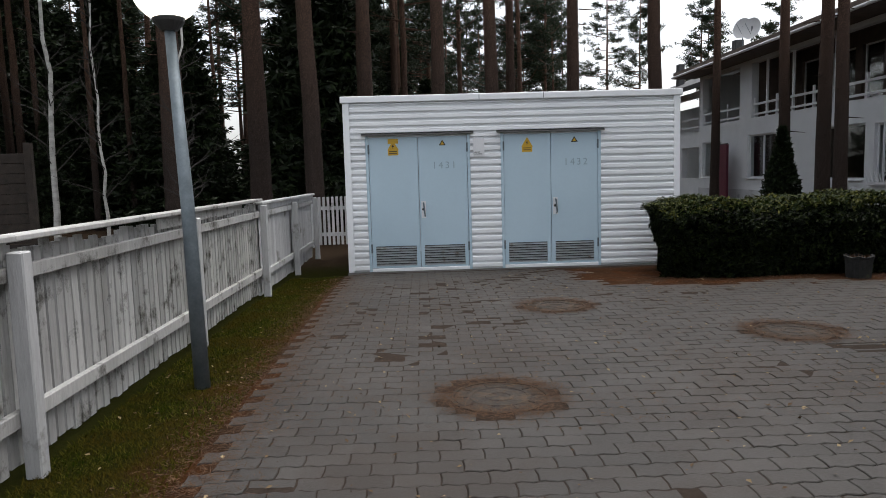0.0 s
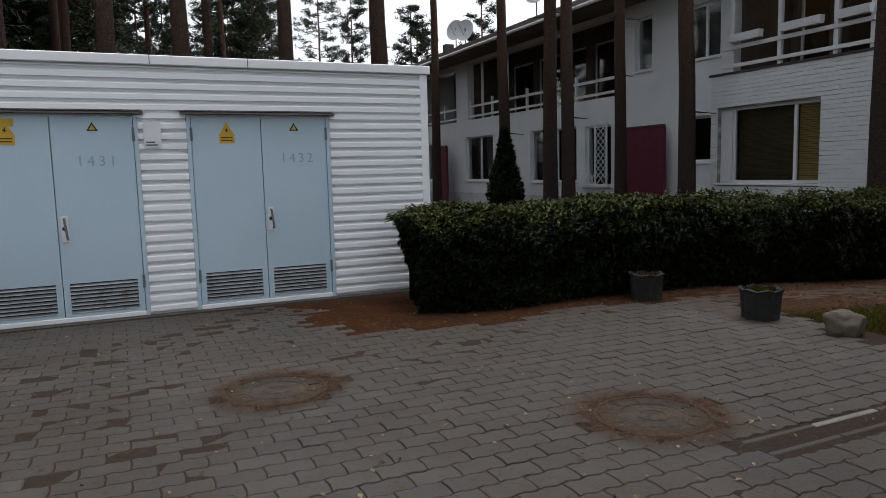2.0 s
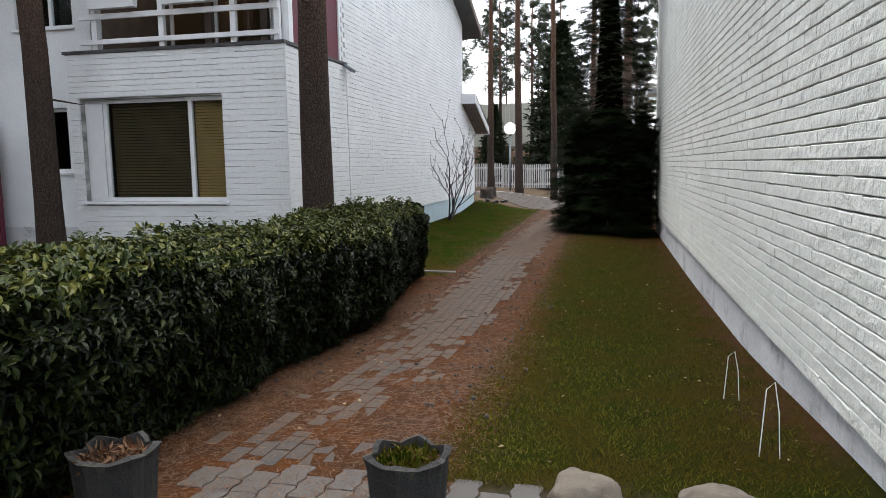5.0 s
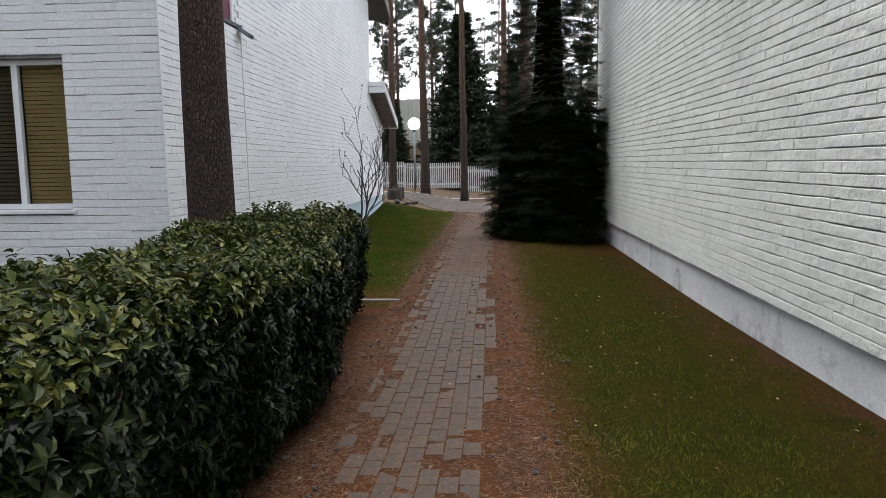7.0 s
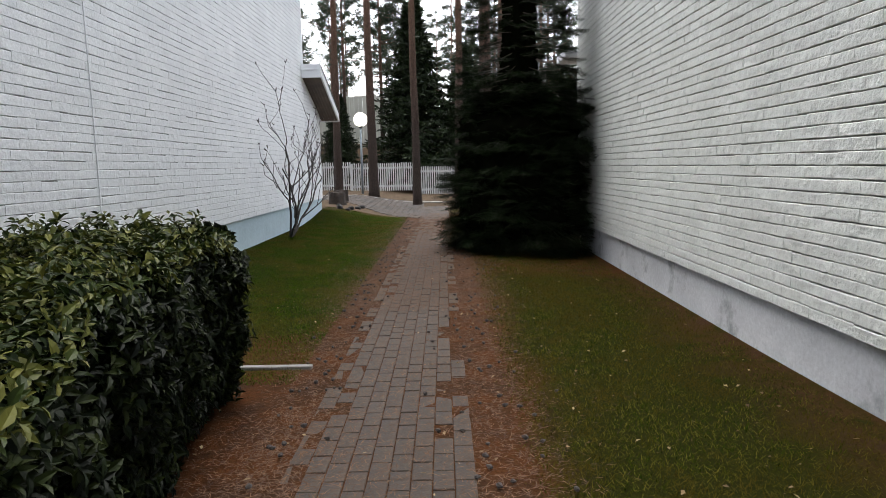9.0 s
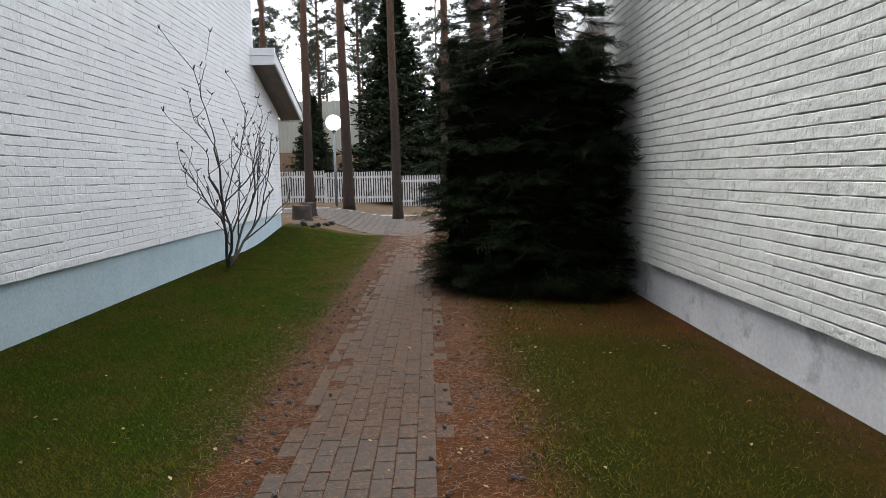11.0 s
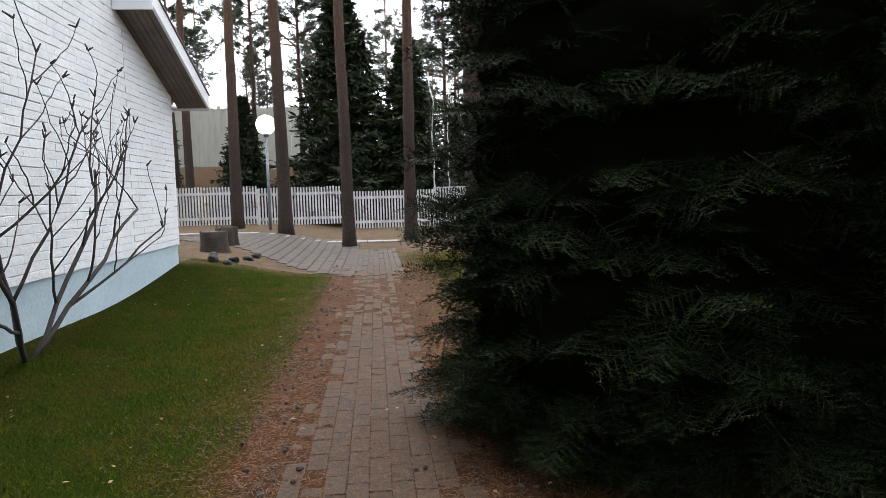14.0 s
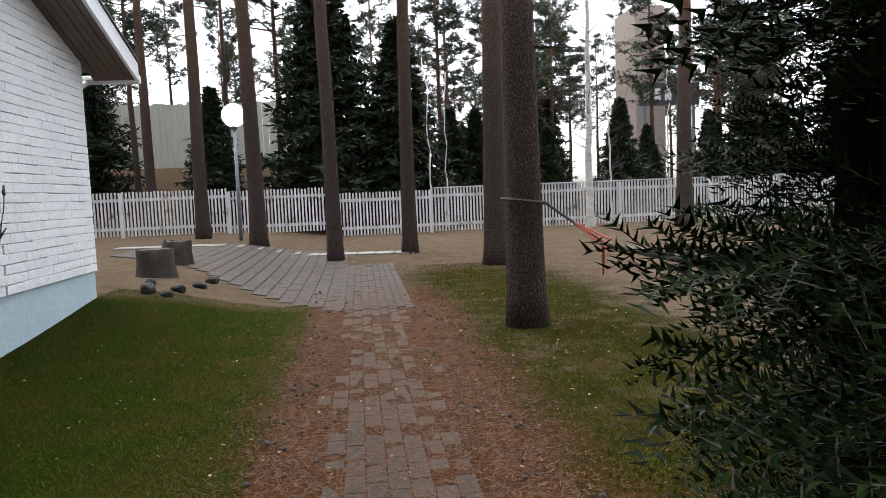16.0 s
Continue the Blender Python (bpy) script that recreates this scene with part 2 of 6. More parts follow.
BARK_PLAIN = surface("grey_bark", (0.13, 0.10, 0.085), (0.05, 0.04, 0.035), 10, 45, 0.95, 1.0, 0.03, stretch=(1, 1, 0.35))
TWIG = surface("dark_twig", (0.05, 0.042, 0.038), (0.022, 0.018, 0.017), 12, 70, 0.9, 0.4)
BIRCH = surface("birch_bark", (0.55, 0.54, 0.51), (0.30, 0.29, 0.27), 3, 14, 0.8, 0.3, stretch=(1, 1, 3.0), dirt=(0.03, 0.03, 0.03), dirt_scale=7, dirt_at=0.6)
BARRIER = surface("weathered_barrier_boards", (0.56, 0.56, 0.49), (0.40, 0.40, 0.35), 0.4, 10, 0.85, 0.3, stretch=(1, 1, 0.1), per_island=0.25)
STUMP = surface("rotting_stump_wood", (0.04, 0.028, 0.021), (0.014, 0.010, 0.008), 8, 50, 0.95, 0.8, 0.02)
NEEDLES = leafy("pine_needles", (0.012, 0.020, 0.010), (0.020, 0.032, 0.014), (0.034, 0.046, 0.020))
SPRUCE = leafy("spruce_needles", (0.005, 0.009, 0.004), (0.010, 0.017, 0.006), (0.020, 0.032, 0.011), trans=0.08, spec=0.15)
# Side and inner leaf colours carry the shade they hang in.
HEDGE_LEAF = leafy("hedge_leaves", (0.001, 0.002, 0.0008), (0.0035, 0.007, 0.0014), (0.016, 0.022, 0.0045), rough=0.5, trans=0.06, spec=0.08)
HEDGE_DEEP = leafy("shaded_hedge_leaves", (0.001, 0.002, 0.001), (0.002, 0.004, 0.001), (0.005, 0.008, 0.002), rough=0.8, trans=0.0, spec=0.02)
# Yellowing leaves, coloured lighter still for the light that falls on the top.
HEDGE_TOP = leafy("lit_young_hedge_leaves", (0.006, 0.012, 0.002), (0.022, 0.033, 0.006), (0.080, 0.080, 0.016), rough=0.45, trans=0.1, spec=0.1)
GRASS = leafy("brownish_grass", (0.008, 0.017, 0.001), (0.022, 0.031, 0.002), (0.105, 0.092, 0.018), rough=0.9, spec=0.02, patch=(0.048, 0.034, 0.006))
LAWN = leafy("green_lawn_grass", (0.009, 0.027, 0.001), (0.021, 0.046, 0.002), (0.060, 0.076, 0.007), rough=0.9, spec=0.02, patch=(0.062, 0.050, 0.010))
LITTER = leafy("fallen_needles", (0.030, 0.014, 0.007), (0.068, 0.034, 0.016), (0.13, 0.07, 0.036), rough=0.8, trans=0.0)
DEAD_LEAF = leafy("fallen_leaves", (0.05, 0.025, 0.011), (0.12, 0.075, 0.035), (0.30, 0.23, 0.13), rough=0.7, trans=0.1)
# Near-black, stands for the shade inside the hedge and the spruce.
CORE = surface("foliage_inner_shade", (0.005, 0.006, 0.003), (0.003, 0.003, 0.002), 6, 40, 1.0, 0.5, spec=0.0)


def pine_bark():
    """Grey plated bark below, turning orange up the trunk."""
    m, n, l, p = material("pine_bark")
    tc = n.new("ShaderNodeTexCoord")
    sep = n.new("ShaderNodeSeparateXYZ")
    l.new(tc.outputs["Object"], sep.inputs[0])
    mp = n.new("ShaderNodeMapping")
    mp.inputs["Scale"].default_value = (1, 1, 0.3)
    l.new(tc.outputs["Object"], mp.inputs[0])
    vor = node(n, "ShaderNodeTexVoronoi", Scale=55.0)
    vor.feature = "DISTANCE_TO_EDGE"
    fine = node(n, "ShaderNodeTexNoise", Scale=30.0, Detail=6.0, Roughness=0.7)
    for t in (vor, fine):
        l.new(mp.outputs[0], t.inputs["Vector"])
    crack = ramp_of(n, l, vor.outputs["Distance"], [(0.0, (0.25,)), (0.25, (1,))])
    low = mixed(n, l, fine.outputs[0], (0.018, 0.013, 0.011), (0.104, 0.076, 0.064))
    high = mixed(n, l, fine.outputs[0], (0.07, 0.042, 0.03), (0.27, 0.155, 0.105))
    mr = n.new("ShaderNodeMapRange")
    mr.inputs["From Min"].default_value, mr.inputs["From Max"].default_value = 2.5, 8.0
    l.new(sep.outputs[2], mr.inputs[0])
    col = mixed(n, l, mr.outputs[0], low, high)
    col = mixed(n, l, crack, (0.016, 0.012, 0.011), col)
    l.new(col, p.inputs["Base Color"])
    p.inputs["Roughness"].default_value = 0.95
    p.inputs["Specular IOR Level"].default_value = 0.15
    b = node(n, "ShaderNodeBump", Strength=1.0, Distance=0.03)
    l.new(mixed(n, l, 0.35, crack, fine.outputs[0]), b.inputs["Height"])
    l.new(b.outputs[0], p.inputs["Normal"])
    return m


PINE_BARK = pine_bark()


def ground_material():
    """Soil under grass, rusty needle litter along the path and hedge, dark forest floor, worn yard sand."""
    m, n, l, p = material("ground_cover")
    geo = n.new("ShaderNodeNewGeometry")
    warp = node(n, "ShaderNodeTexNoise", Scale=1.3, Detail=5.0, Roughness=0.6)
    l.new(geo.outputs["Position"], warp.inputs["Vector"])
    v = n.new("ShaderNodeVectorMath")
    v.operation = "MULTIPLY_ADD"
    v.inputs[1].default_value = (0.7, 0.7, 0)
    l.new(warp.outputs["Color"], v.inputs[0])
    l.new(geo.outputs["Position"], v.inputs[2])
    sep = n.new("ShaderNodeSeparateXYZ")
    l.new(v.outputs[0], sep.inputs[0])

    def edge(axis, at, soft):
        r = n.new("ShaderNodeMapRange")
        r.interpolation_type = "SMOOTHSTEP"
        r.inputs["From Min"].default_value, r.inputs["From Max"].default_value = at + 0.35 - soft, at + 0.35 + soft
        l.new(sep.outputs[axis], r.inputs[0])
        return r.outputs[0]

    def times(a, b):
        t = n.new("ShaderNodeMath")
        t.operation = "MULTIPLY"
        l.new(a, t.inputs[0])
        l.new(b, t.inputs[1])
        return t.outputs[0]

    def less(a):
        t = n.new("ShaderNodeMath")
        t.operation = "SUBTRACT"
        t.inputs[0].default_value = 1.0
        l.new(a, t.inputs[1])
        return t.outputs[0]

    def area(x0, x1, y0, y1, soft=0.2):
        return times(times(edge(0, x0, soft), less(edge(0, x1, soft))), times(edge(1, y0, soft), less(edge(1, y1, soft))))

    fine = node(n, "ShaderNodeTexNoise", Scale=28.0, Detail=6.0, Roughness=0.75)
    mid = node(n, "ShaderNodeTexNoise", Scale=3.2, Detail=5.0, Roughness=0.65)
    for t in (fine, mid):
        l.new(geo.outputs["Position"], t.inputs["Vector"])
    grass = mixed(n, l, fine.outputs[0], (0.005, 0.008, 0.001), (0.026, 0.024, 0.005))
    litter = mixed(n, l, fine.outputs[0], (0.014, 0.0055, 0.0025), (0.098, 0.039, 0.015))
    litter = mixed(n, l, ramp_of(n, l, mid.outputs[0], [(0.40, (0.0,)), (0.62, (0.75,))]), litter, mixed(n, l, fine.outputs[0], (0.011, 0.007, 0.005), (0.044, 0.027, 0.018)))
    forest = mixed(n, l, fine.outputs[0], (0.015, 0.011, 0.008), (0.055, 0.036, 0.022))
    sand = mixed(n, l, fine.outputs[0], (0.022, 0.0165, 0.0135), (0.064, 0.050, 0.041))
    tan = mixed(n, l, fine.outputs[0], (0.026, 0.019, 0.014), (0.125, 0.092, 0.066))
    tan = mixed(n, l, ramp_of(n, l, mid.outputs[0], [(0.42, (0.0,)), (0.66, (0.7,))]), tan, mixed(n, l, fine.outputs[0], (0.018, 0.015, 0.008), (0.066, 0.050, 0.028)))
    col = mixed(n, l, edge(1, 12.5, 1.0), grass, forest)
    col = mixed(n, l, edge(0, 44.5, 0.6), col, forest)
    col = mixed(n, l, area(24.5, 44.5, -20, 40, 1.2), col, tan)
    col = mixed(n, l, times(area(23.0, 33, 5.3, 7.8, 0.5), ramp_of(n, l, mid.outputs[0], [(0.3, (0.25,)), (0.52, (1.0,))])), col, grass)
    lawn = mixed(n, l, fine.outputs[0], (0.006, 0.010, 0.001), (0.024, 0.028, 0.005))
    col = mixed(n, l, area(13.2, 29.4, 9.1, 11.9, 0.2), col, lawn)
    col = mixed(n, l, area(-1.15, 6.2, -20, 11.3, 0.15), col, sand)
    col = mixed(n, l, area(2.1, 15.0, 8.5, 10.9, 0.2), col, litter)
    col = mixed(n, l, area(5.5, 31, 7.45, 9.25, 0.22), col, litter)
    col = mixed(n, l, times(area(7.0, 24, 5.0, 6.0, 0.5), ramp_of(n, l, mid.outputs[0], [(0.35, (0,)), (0.6, (1,))])), col, litter)
    col = mixed(n, l, area(18.5, 23.5, 5.3, 8.2, 0.4), col, litter)
    col = mixed(n, l, area(-1.5, -1.05, -20, 11, 0.2), col, litter)
    l.new(col, p.inputs["Base Color"])
    p.inputs["Roughness"].default_value = 0.95
    p.inputs["Specular IOR Level"].default_value = 0.02
    b = node(n, "ShaderNodeBump", Strength=0.7, Distance=0.03)
    l.new(fine.outputs[0], b.inputs["Height"])
    l.new(b.outputs[0], p.inputs["Normal"])
    return m


GROUND = ground_material()


# ---- the ground: one sheet out to the horizon ----
MANHOLES = ((0.55, 4.62, 0.33), (1.5, 7.65, 0.33), (3.3, 6.07, 0.33))


def yard_dirt(x, y):
    """Sand washed over the yard's pavers in drifts; elsewhere the soil lies just under the paving."""
    if not (-1.3 < x < 6.6 and y < 11.1):
        return -0.002 if 6.5 < x < 29.2 and 7.8 < y < 9.0 else -0.006
    drift = noise.noise(Vector((x * 0.5 + 3.1, y * 0.42, 0.0))) + 0.35 * noise.noise(Vector((x * 1.9, y * 1.9, 4.0)))
    drift += 0.35 * (1 - step(0.2, 2.6, x + 0.3 * (y - 6) * (y > 6) * -1)) + 0.4 * step(6.8, 8.4, y - 0.25 * (x - 3)) - 0.25
    clear = min(step(0.4, 0.8, math.hypot(x - a, y - c)) for a, c, r in MANHOLES)
    return -0.004 + 0.0054 * clear * step(-0.15, 0.35, drift)


def make_ground():
    xs = [-400, -150, -60, -20, -8] + list(np.arange(-4, 7, 0.2)) + list(np.arange(7, 47, 0.5)) + [50, 54, 60, 80, 150, 400]
    ys = [-400, -150, -60, -25] + list(np.arange(-14, 2, 0.5)) + list(np.arange(2, 12, 0.2)) + list(np.arange(12, 26, 0.5)) + [30, 36, 45, 60, 100, 200, 400]
    b = Builder()
    b.v = [(x, y, gz(x, y) + yard_dirt(x, y)) for y in ys for x in xs]
    w = len(xs)
    b.f = [(j * w + i, j * w + i + 1, (j + 1) * w + i + 1, (j + 1) * w + i) for j in range(len(ys) - 1) for i in range(w - 1)]
    return solid("ground", b, GROUND, "soil with grass, rusty pine needles and forest litter", "ground", "structure", smooth=True, fix=False)


make_ground()


# ---- brick walls ----
BRICK_L, BRICK_H = 0.27, 0.09


def brick_mesh(name, mat):
    """One brick: face to -y, with cut edges; origin at its lower left front."""
    c, e, d, w, h = 0.005, 0.0008, 0.034, BRICK_L + 0.0006, BRICK_H - 0.012
    b = Builder()
    b.v = [(0, d, 0), (w, d, 0), (w, d, h), (0, d, h), (0, c, 0), (w, c, 0), (w, c, h), (0, c, h), (e, 0, c), (w - e, 0, c), (w - e, 0, h - c), (e, 0, h - c)]
    b.f = [(8, 9, 10, 11)] + [(4 + i, 4 + (i + 1) % 4, 8 + (i + 1) % 4, 8 + i) for i in range(4)] + [(i, (i + 1) % 4, 4 + (i + 1) % 4, 4 + i) for i in range(4)]
    return b.mesh(name, mat)


def brick_skin(wall, m, length, height, mat, near, skip=(), slope=None, seed=1, fill=1.0):
    """Lays bricks on a wall. m: the pose of the wall's lower left corner, bricks run along its x, face along its -y. near(u, v): pieces of their own. skip: openings (u0, u1, v0, v1)."""
    rng = random.Random(seed)
    shared = brick_mesh("brick", mat)
    pv, pf = [v.co.copy() for v in shared.vertices], [tuple(f.vertices) for f in shared.polygons]
    rest, count = Builder(), 0
    rows = int(height / BRICK_H)
    for r in range(rows):
        v = r * BRICK_H
        u = -(r % 2) * BRICK_L / 2
        while u < length - 0.02:
            a, e = max(u, 0.0), min(u + BRICK_L, length)
            u += BRICK_L
            if e - a < 0.05 or (slope and v + BRICK_H > slope((a + e) / 2)):
                continue
            cut = False
            for u0, u1, v0, v1 in skip:
                if v + BRICK_H > v0 + 0.01 and v < v1 - 0.01 and e > u0 and a < u1:
                    if a < u0 - 0.04:
                        e = u0
                    elif e > u1 + 0.04:
                        a = u1
                    else:
                        cut = True
            if cut or e - a < 0.04:
                continue
            t = m @ Matrix.Translation((a, -0.022 - rng.random() * 0.003, v + rng.uniform(-0.002, 0.002))) @ Matrix.Rotation(rng.gauss(0, 0.006), 4, "Y") @ Matrix.Rotation(rng.gauss(0, 0.003), 4, "Z") @ Matrix.Diagonal(((e - a) / BRICK_L, 1, 1 + fill * (0.05 + rng.random() * 0.12), 1))
            if near(a, v) and count < 300:
                ob = new("brick", shared)
                ob.parent = wall
                ob.matrix_basis = t
                count += 1
            else:
                rest.add([tuple(t @ q) for q in pv], pf)
    ob = part("bricks", rest, mat, wall, fix=False)
    tagged(ob, kind="stuff")


# ---- walls with openings ----
def holed(b, axis, at, thick, u0, u1, v0, v1, holes):
    """A wall in a plane across axis (x: u is y; y: u is x), v is z, with holes (u0, u1, v0, v1) through it."""
    us = sorted({u0, u1, *[h[0] for h in holes], *[h[1] for h in holes]})
    vs = sorted({v0, v1, *[h[2] for h in holes], *[h[3] for h in holes]})
    for c, d in zip(vs, vs[1:]):
        run = None
        for a, e in zip(us, us[1:]):
            gap = any(h[0] <= a and e <= h[1] and h[2] <= c and d <= h[3] for h in holes)
            if gap and run is not None:
                runs = (run, a)
                box_in(b, axis, at, thick, *runs, c, d)
                run = None
            elif not gap and run is None:
                run = a
        if run is not None:
            box_in(b, axis, at, thick, run, us[-1], c, d)
    return b


def box_in(b, axis, at, thick, a, e, c, d):
    if axis == "x":
        b.box(at, a, c, at + thick, e, d)
    else:
        b.box(a, at, c, e, at + thick, d)


def window(wall, x, y0, y1, z0, z1, bars, mat=None, depth=0.12, blind=None, sill=True):
    """A window in a wall across x, seen from -x: frame, bars, panes, sill, and a blind behind if given."""
    mat = mat or TRIM_WHITE
    w = assembly("window", wall)
    w.location = (x + depth, 0, 0)
    f, t = 0.06, 0.06
    b = Builder().box(0, y0, z0, t, y0 + f, z1).box(0, y1 - f, z0, t, y1, z1).box(0, y0 + f, z0, t, y1 - f, z0 + f).box(0, y0 + f, z1 - f, t, y1 - f, z1)
    part("window_frame", b, mat, w)
    cuts = [y0 + f] + list(bars) + [y1 - f]
    for c in bars:
        part("bar", Builder().box(-0.004, c - 0.035, z0 + f, t - 0.004, c + 0.035, z1 - f), mat, w)
    for a, e in zip(cuts, cuts[1:]):
        part("pane", Builder().box(0.025, a, z0 + f, 0.035, e, z1 - f), GLASS, w).visible_shadow = False
    if sill:
        part("window_sill", Builder().box(-depth - 0.06, y0 - 0.05, z0 - 0.05, 0.0, y1 + 0.05, z0 - 0.003, 0.008), mat, w)
    if blind:
        bl = Builder()
        z = z0 + f
        while z < z1 - f - 0.03:
            bl.box(0.11, blind[0], z, 0.135, blind[1], z + 0.042)
            z += 0.05
        part("blind", bl, CURTAIN, w, "ochre slatted blind")
    return w


# ---- the white two-storey row house ----
HY, HX, BX = 11.65, 14.0, 13.4


def roof_z(x):
    return 6.05 + 0.34 * min(x - 13.2, 27.9 - x)


def make_house():
    house = thing("row_house", "white painted brick two-storey row house with dark roof", "house", (0, 0, 0))
    # gable wall to the south
    g = assembly("wall", house, "white painted brick gable wall")
    core = Builder()
    core.prism([(BX + 0.02, 0.45), (27.2, 0.45), (27.2, 6.05), (20.5, 8.4), (15.95, 6.85), (15.95, 3.45), (BX + 0.02, 3.45)], "y", HY + 0.012, HY + 0.3)
    part("wall_core", core, MORTAR, g)
    brick_skin(g, pose(BX, HY, 0.45), 27.2 - BX, 7.9, WHITE_BRICK, lambda u, v: 0.5 < u < 7.5 and v < 1.35,
               slope=lambda u: 3.45 - 0.45 if u < 2.55 else roof_z(BX + u) - 0.45 + 0.06, seed=3)
    part("plinth", Builder().box(BX + 0.02, HY + 0.005, -0.5, 29.3, HY + 0.28, 0.447), PLINTH_BLUE, g, "light blue painted plinth")
    # bay front with the large window
    f = assembly("wall", house, "white brick bay front")
    b = Builder()
    holed(b, "x", BX + 0.014, 0.28, HY + 0.3, 15.6, 0.3, 3.45, [(12.75, 15.42, 1.0, 2.7)])
    b.box(BX + 0.014, 15.6, 0.3, HX + 0.1, 15.62, 3.45)
    part("wall_core", b, MORTAR, f)
    brick_skin(f, pose(BX, 15.6, 0.3, 0, 0, -90), 15.6 - HY + 0.025, 3.15, WHITE_BRICK, lambda u, v: u > 1.5 and v > 0.3,
               skip=[(15.6 - 15.42, 15.6 - 12.75, 0.7, 2.4)], seed=4)
    part("plinth", Builder().box(BX + 0.02, HY + 0.02, -0.4, BX + 0.3, 15.6, 0.297), PLINTH_BLUE, f)
    part("band_flashing", Builder().box(BX - 0.05, HY - 0.03, 3.45, 15.95, 15.66, 3.5), DARK_METAL, f, "dark metal flashing")
    window(house, BX, 12.75, 15.42, 1.0, 2.7, [13.42, 15.03], blind=(12.8, 13.4))
    # Darker blind colour stands in for the reflection on the left pane.
    dark = Builder()
    for k in range(31):
        dark.box(BX + 0.25, 13.46, 1.06 + k * 0.051, BX + 0.27, 14.99, 1.1 + k * 0.051)
    part("blind", dark, DARK_BLIND, house, "closed slatted blind, coloured brown for the pane's reflection")
    part("reveal_panel", Builder().box(BX + 0.09, 15.06, 1.06, BX + 0.1, 15.36, 2.64), TRIM_WHITE, f)
    # facade to the north of the bay
    n = assembly("wall", house, "white rendered street facade")
    holes = [(16.2, 17.05, 1.5, 2.65), (15.95, 17.15, 4.05, 5.4), (18.35, 19.05, 4.05, 5.5), (20.1, 21.4, 0.85, 2.7), (21.85, 24.65, 0.97, 2.75),
             (27.4, 29.8, 1.0, 2.8), (19.75, 29.5, 3.5, 5.75), (30.6, 34.6, 3.5, 5.75), (32.4, 34.6, 1.0, 2.7)]
    part("wall_core", holed(Builder(), "x", HX, 0.3, 15.6, 35.0, -0.3, 6.0, holes), RENDER, n)
    part("plinth", Builder().box(HX - 0.02, 15.62, -0.4, HX - 0.001, 35.0, 0.5), PLINTH_GREY, n)
    window(house, HX, 16.2, 17.05, 1.5, 2.65, [])
    window(house, HX, 15.95, 17.15, 4.05, 5.4, [16.5])
    window(house, HX, 18.35, 19.05, 4.05, 5.5, [])
    window(house, HX, 20.1, 21.4, 0.85, 2.7, [])
    window(house, HX, 21.85, 24.65, 0.97, 2.75, [23.1])
    window(house, HX, 27.4, 29.8, 1.0, 2.8, [28.6])
    window(house, HX, 32.4, 34.6, 1.0, 2.7, [33.4])
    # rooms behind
    # rooms behind; their dimness is put into the wall colour
    r = assembly("wall", house, "inner rooms, walls coloured dark for dimness")
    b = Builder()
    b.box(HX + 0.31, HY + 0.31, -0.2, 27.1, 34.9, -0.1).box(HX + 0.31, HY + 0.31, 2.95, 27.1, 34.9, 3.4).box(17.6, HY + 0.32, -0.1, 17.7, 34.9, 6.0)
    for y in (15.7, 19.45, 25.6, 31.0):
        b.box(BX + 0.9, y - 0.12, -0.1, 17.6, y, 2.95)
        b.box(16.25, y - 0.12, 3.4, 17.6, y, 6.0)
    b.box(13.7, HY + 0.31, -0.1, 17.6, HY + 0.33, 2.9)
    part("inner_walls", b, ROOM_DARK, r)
    part("end_wall", Builder().box(HX + 0.3, 35.0, -0.4, 27.2, 35.3, 6.0).box(26.9, HY + 0.3, -0.4, 27.2, 35.0, 6.0), RENDER, r)
    # upper balconies: back wall with windows and glazed door
    u = assembly("wall", house, "balcony back wall, browned for the dark interior")
    b = Builder()
    holed(b, "x", 15.95, 0.25, HY + 0.3, 15.6, 3.5, 6.2, [(12.1, 13.2, 3.75, 5.8), (13.35, 14.4, 3.75, 5.8), (14.55, 15.4, 3.6, 5.8)])
    b.box(HX + 0.3, 15.58, 3.5, 15.95, 15.72, 6.2)
    holed(b, "x", 15.95, 0.25, 19.6, 29.6, 3.5, 6.2, [(20.0, 21.6, 3.75, 5.7), (21.9, 23.6, 3.75, 5.7), (24.0, 25.2, 3.55, 5.7), (25.6, 27.2, 3.75, 5.7), (27.5, 29.2, 3.75, 5.7)])
    b.box(HX + 0.3, 19.5, 3.5, 15.95, 19.6, 6.2).box(HX + 0.3, 29.6, 3.5, 15.95, 29.7, 6.2)
    holed(b, "x", 15.95, 0.25, 30.5, 34.8, 3.5, 6.2, [(31.0, 32.4, 3.75, 5.7), (32.8, 34.2, 3.75, 5.7)])
    # Soffit brown here stands in for the shade inside the balconies.
    part("wall_core", b, SOFFIT, u)
    for y0, y1 in ((12.1, 13.2), (13.35, 14.4), (14.55, 15.4), (20.0, 21.6), (21.9, 23.6), (24.0, 25.2), (25.6, 27.2), (27.5, 29.2), (31.0, 32.4), (32.8, 34.2)):
        window(house, 15.95, y0, y1, 3.75, 5.7, [], sill=False)
    # side screen of the corner balcony
    part("side_screen", Builder().box(13.75, HY + 0.03, 3.52, 15.75, HY + 0.09, 6.0), PURPLE, house, "wine red balcony side screen")
    part("screen_post", Builder().box(15.75, HY, 3.5, 15.95, HY + 0.12, 6.2), TRIM_WHITE, house)
    part("screen_post", Builder().box(13.6, HY, 3.5, 13.75, HY + 0.12, 6.2), TRIM_WHITE, house)
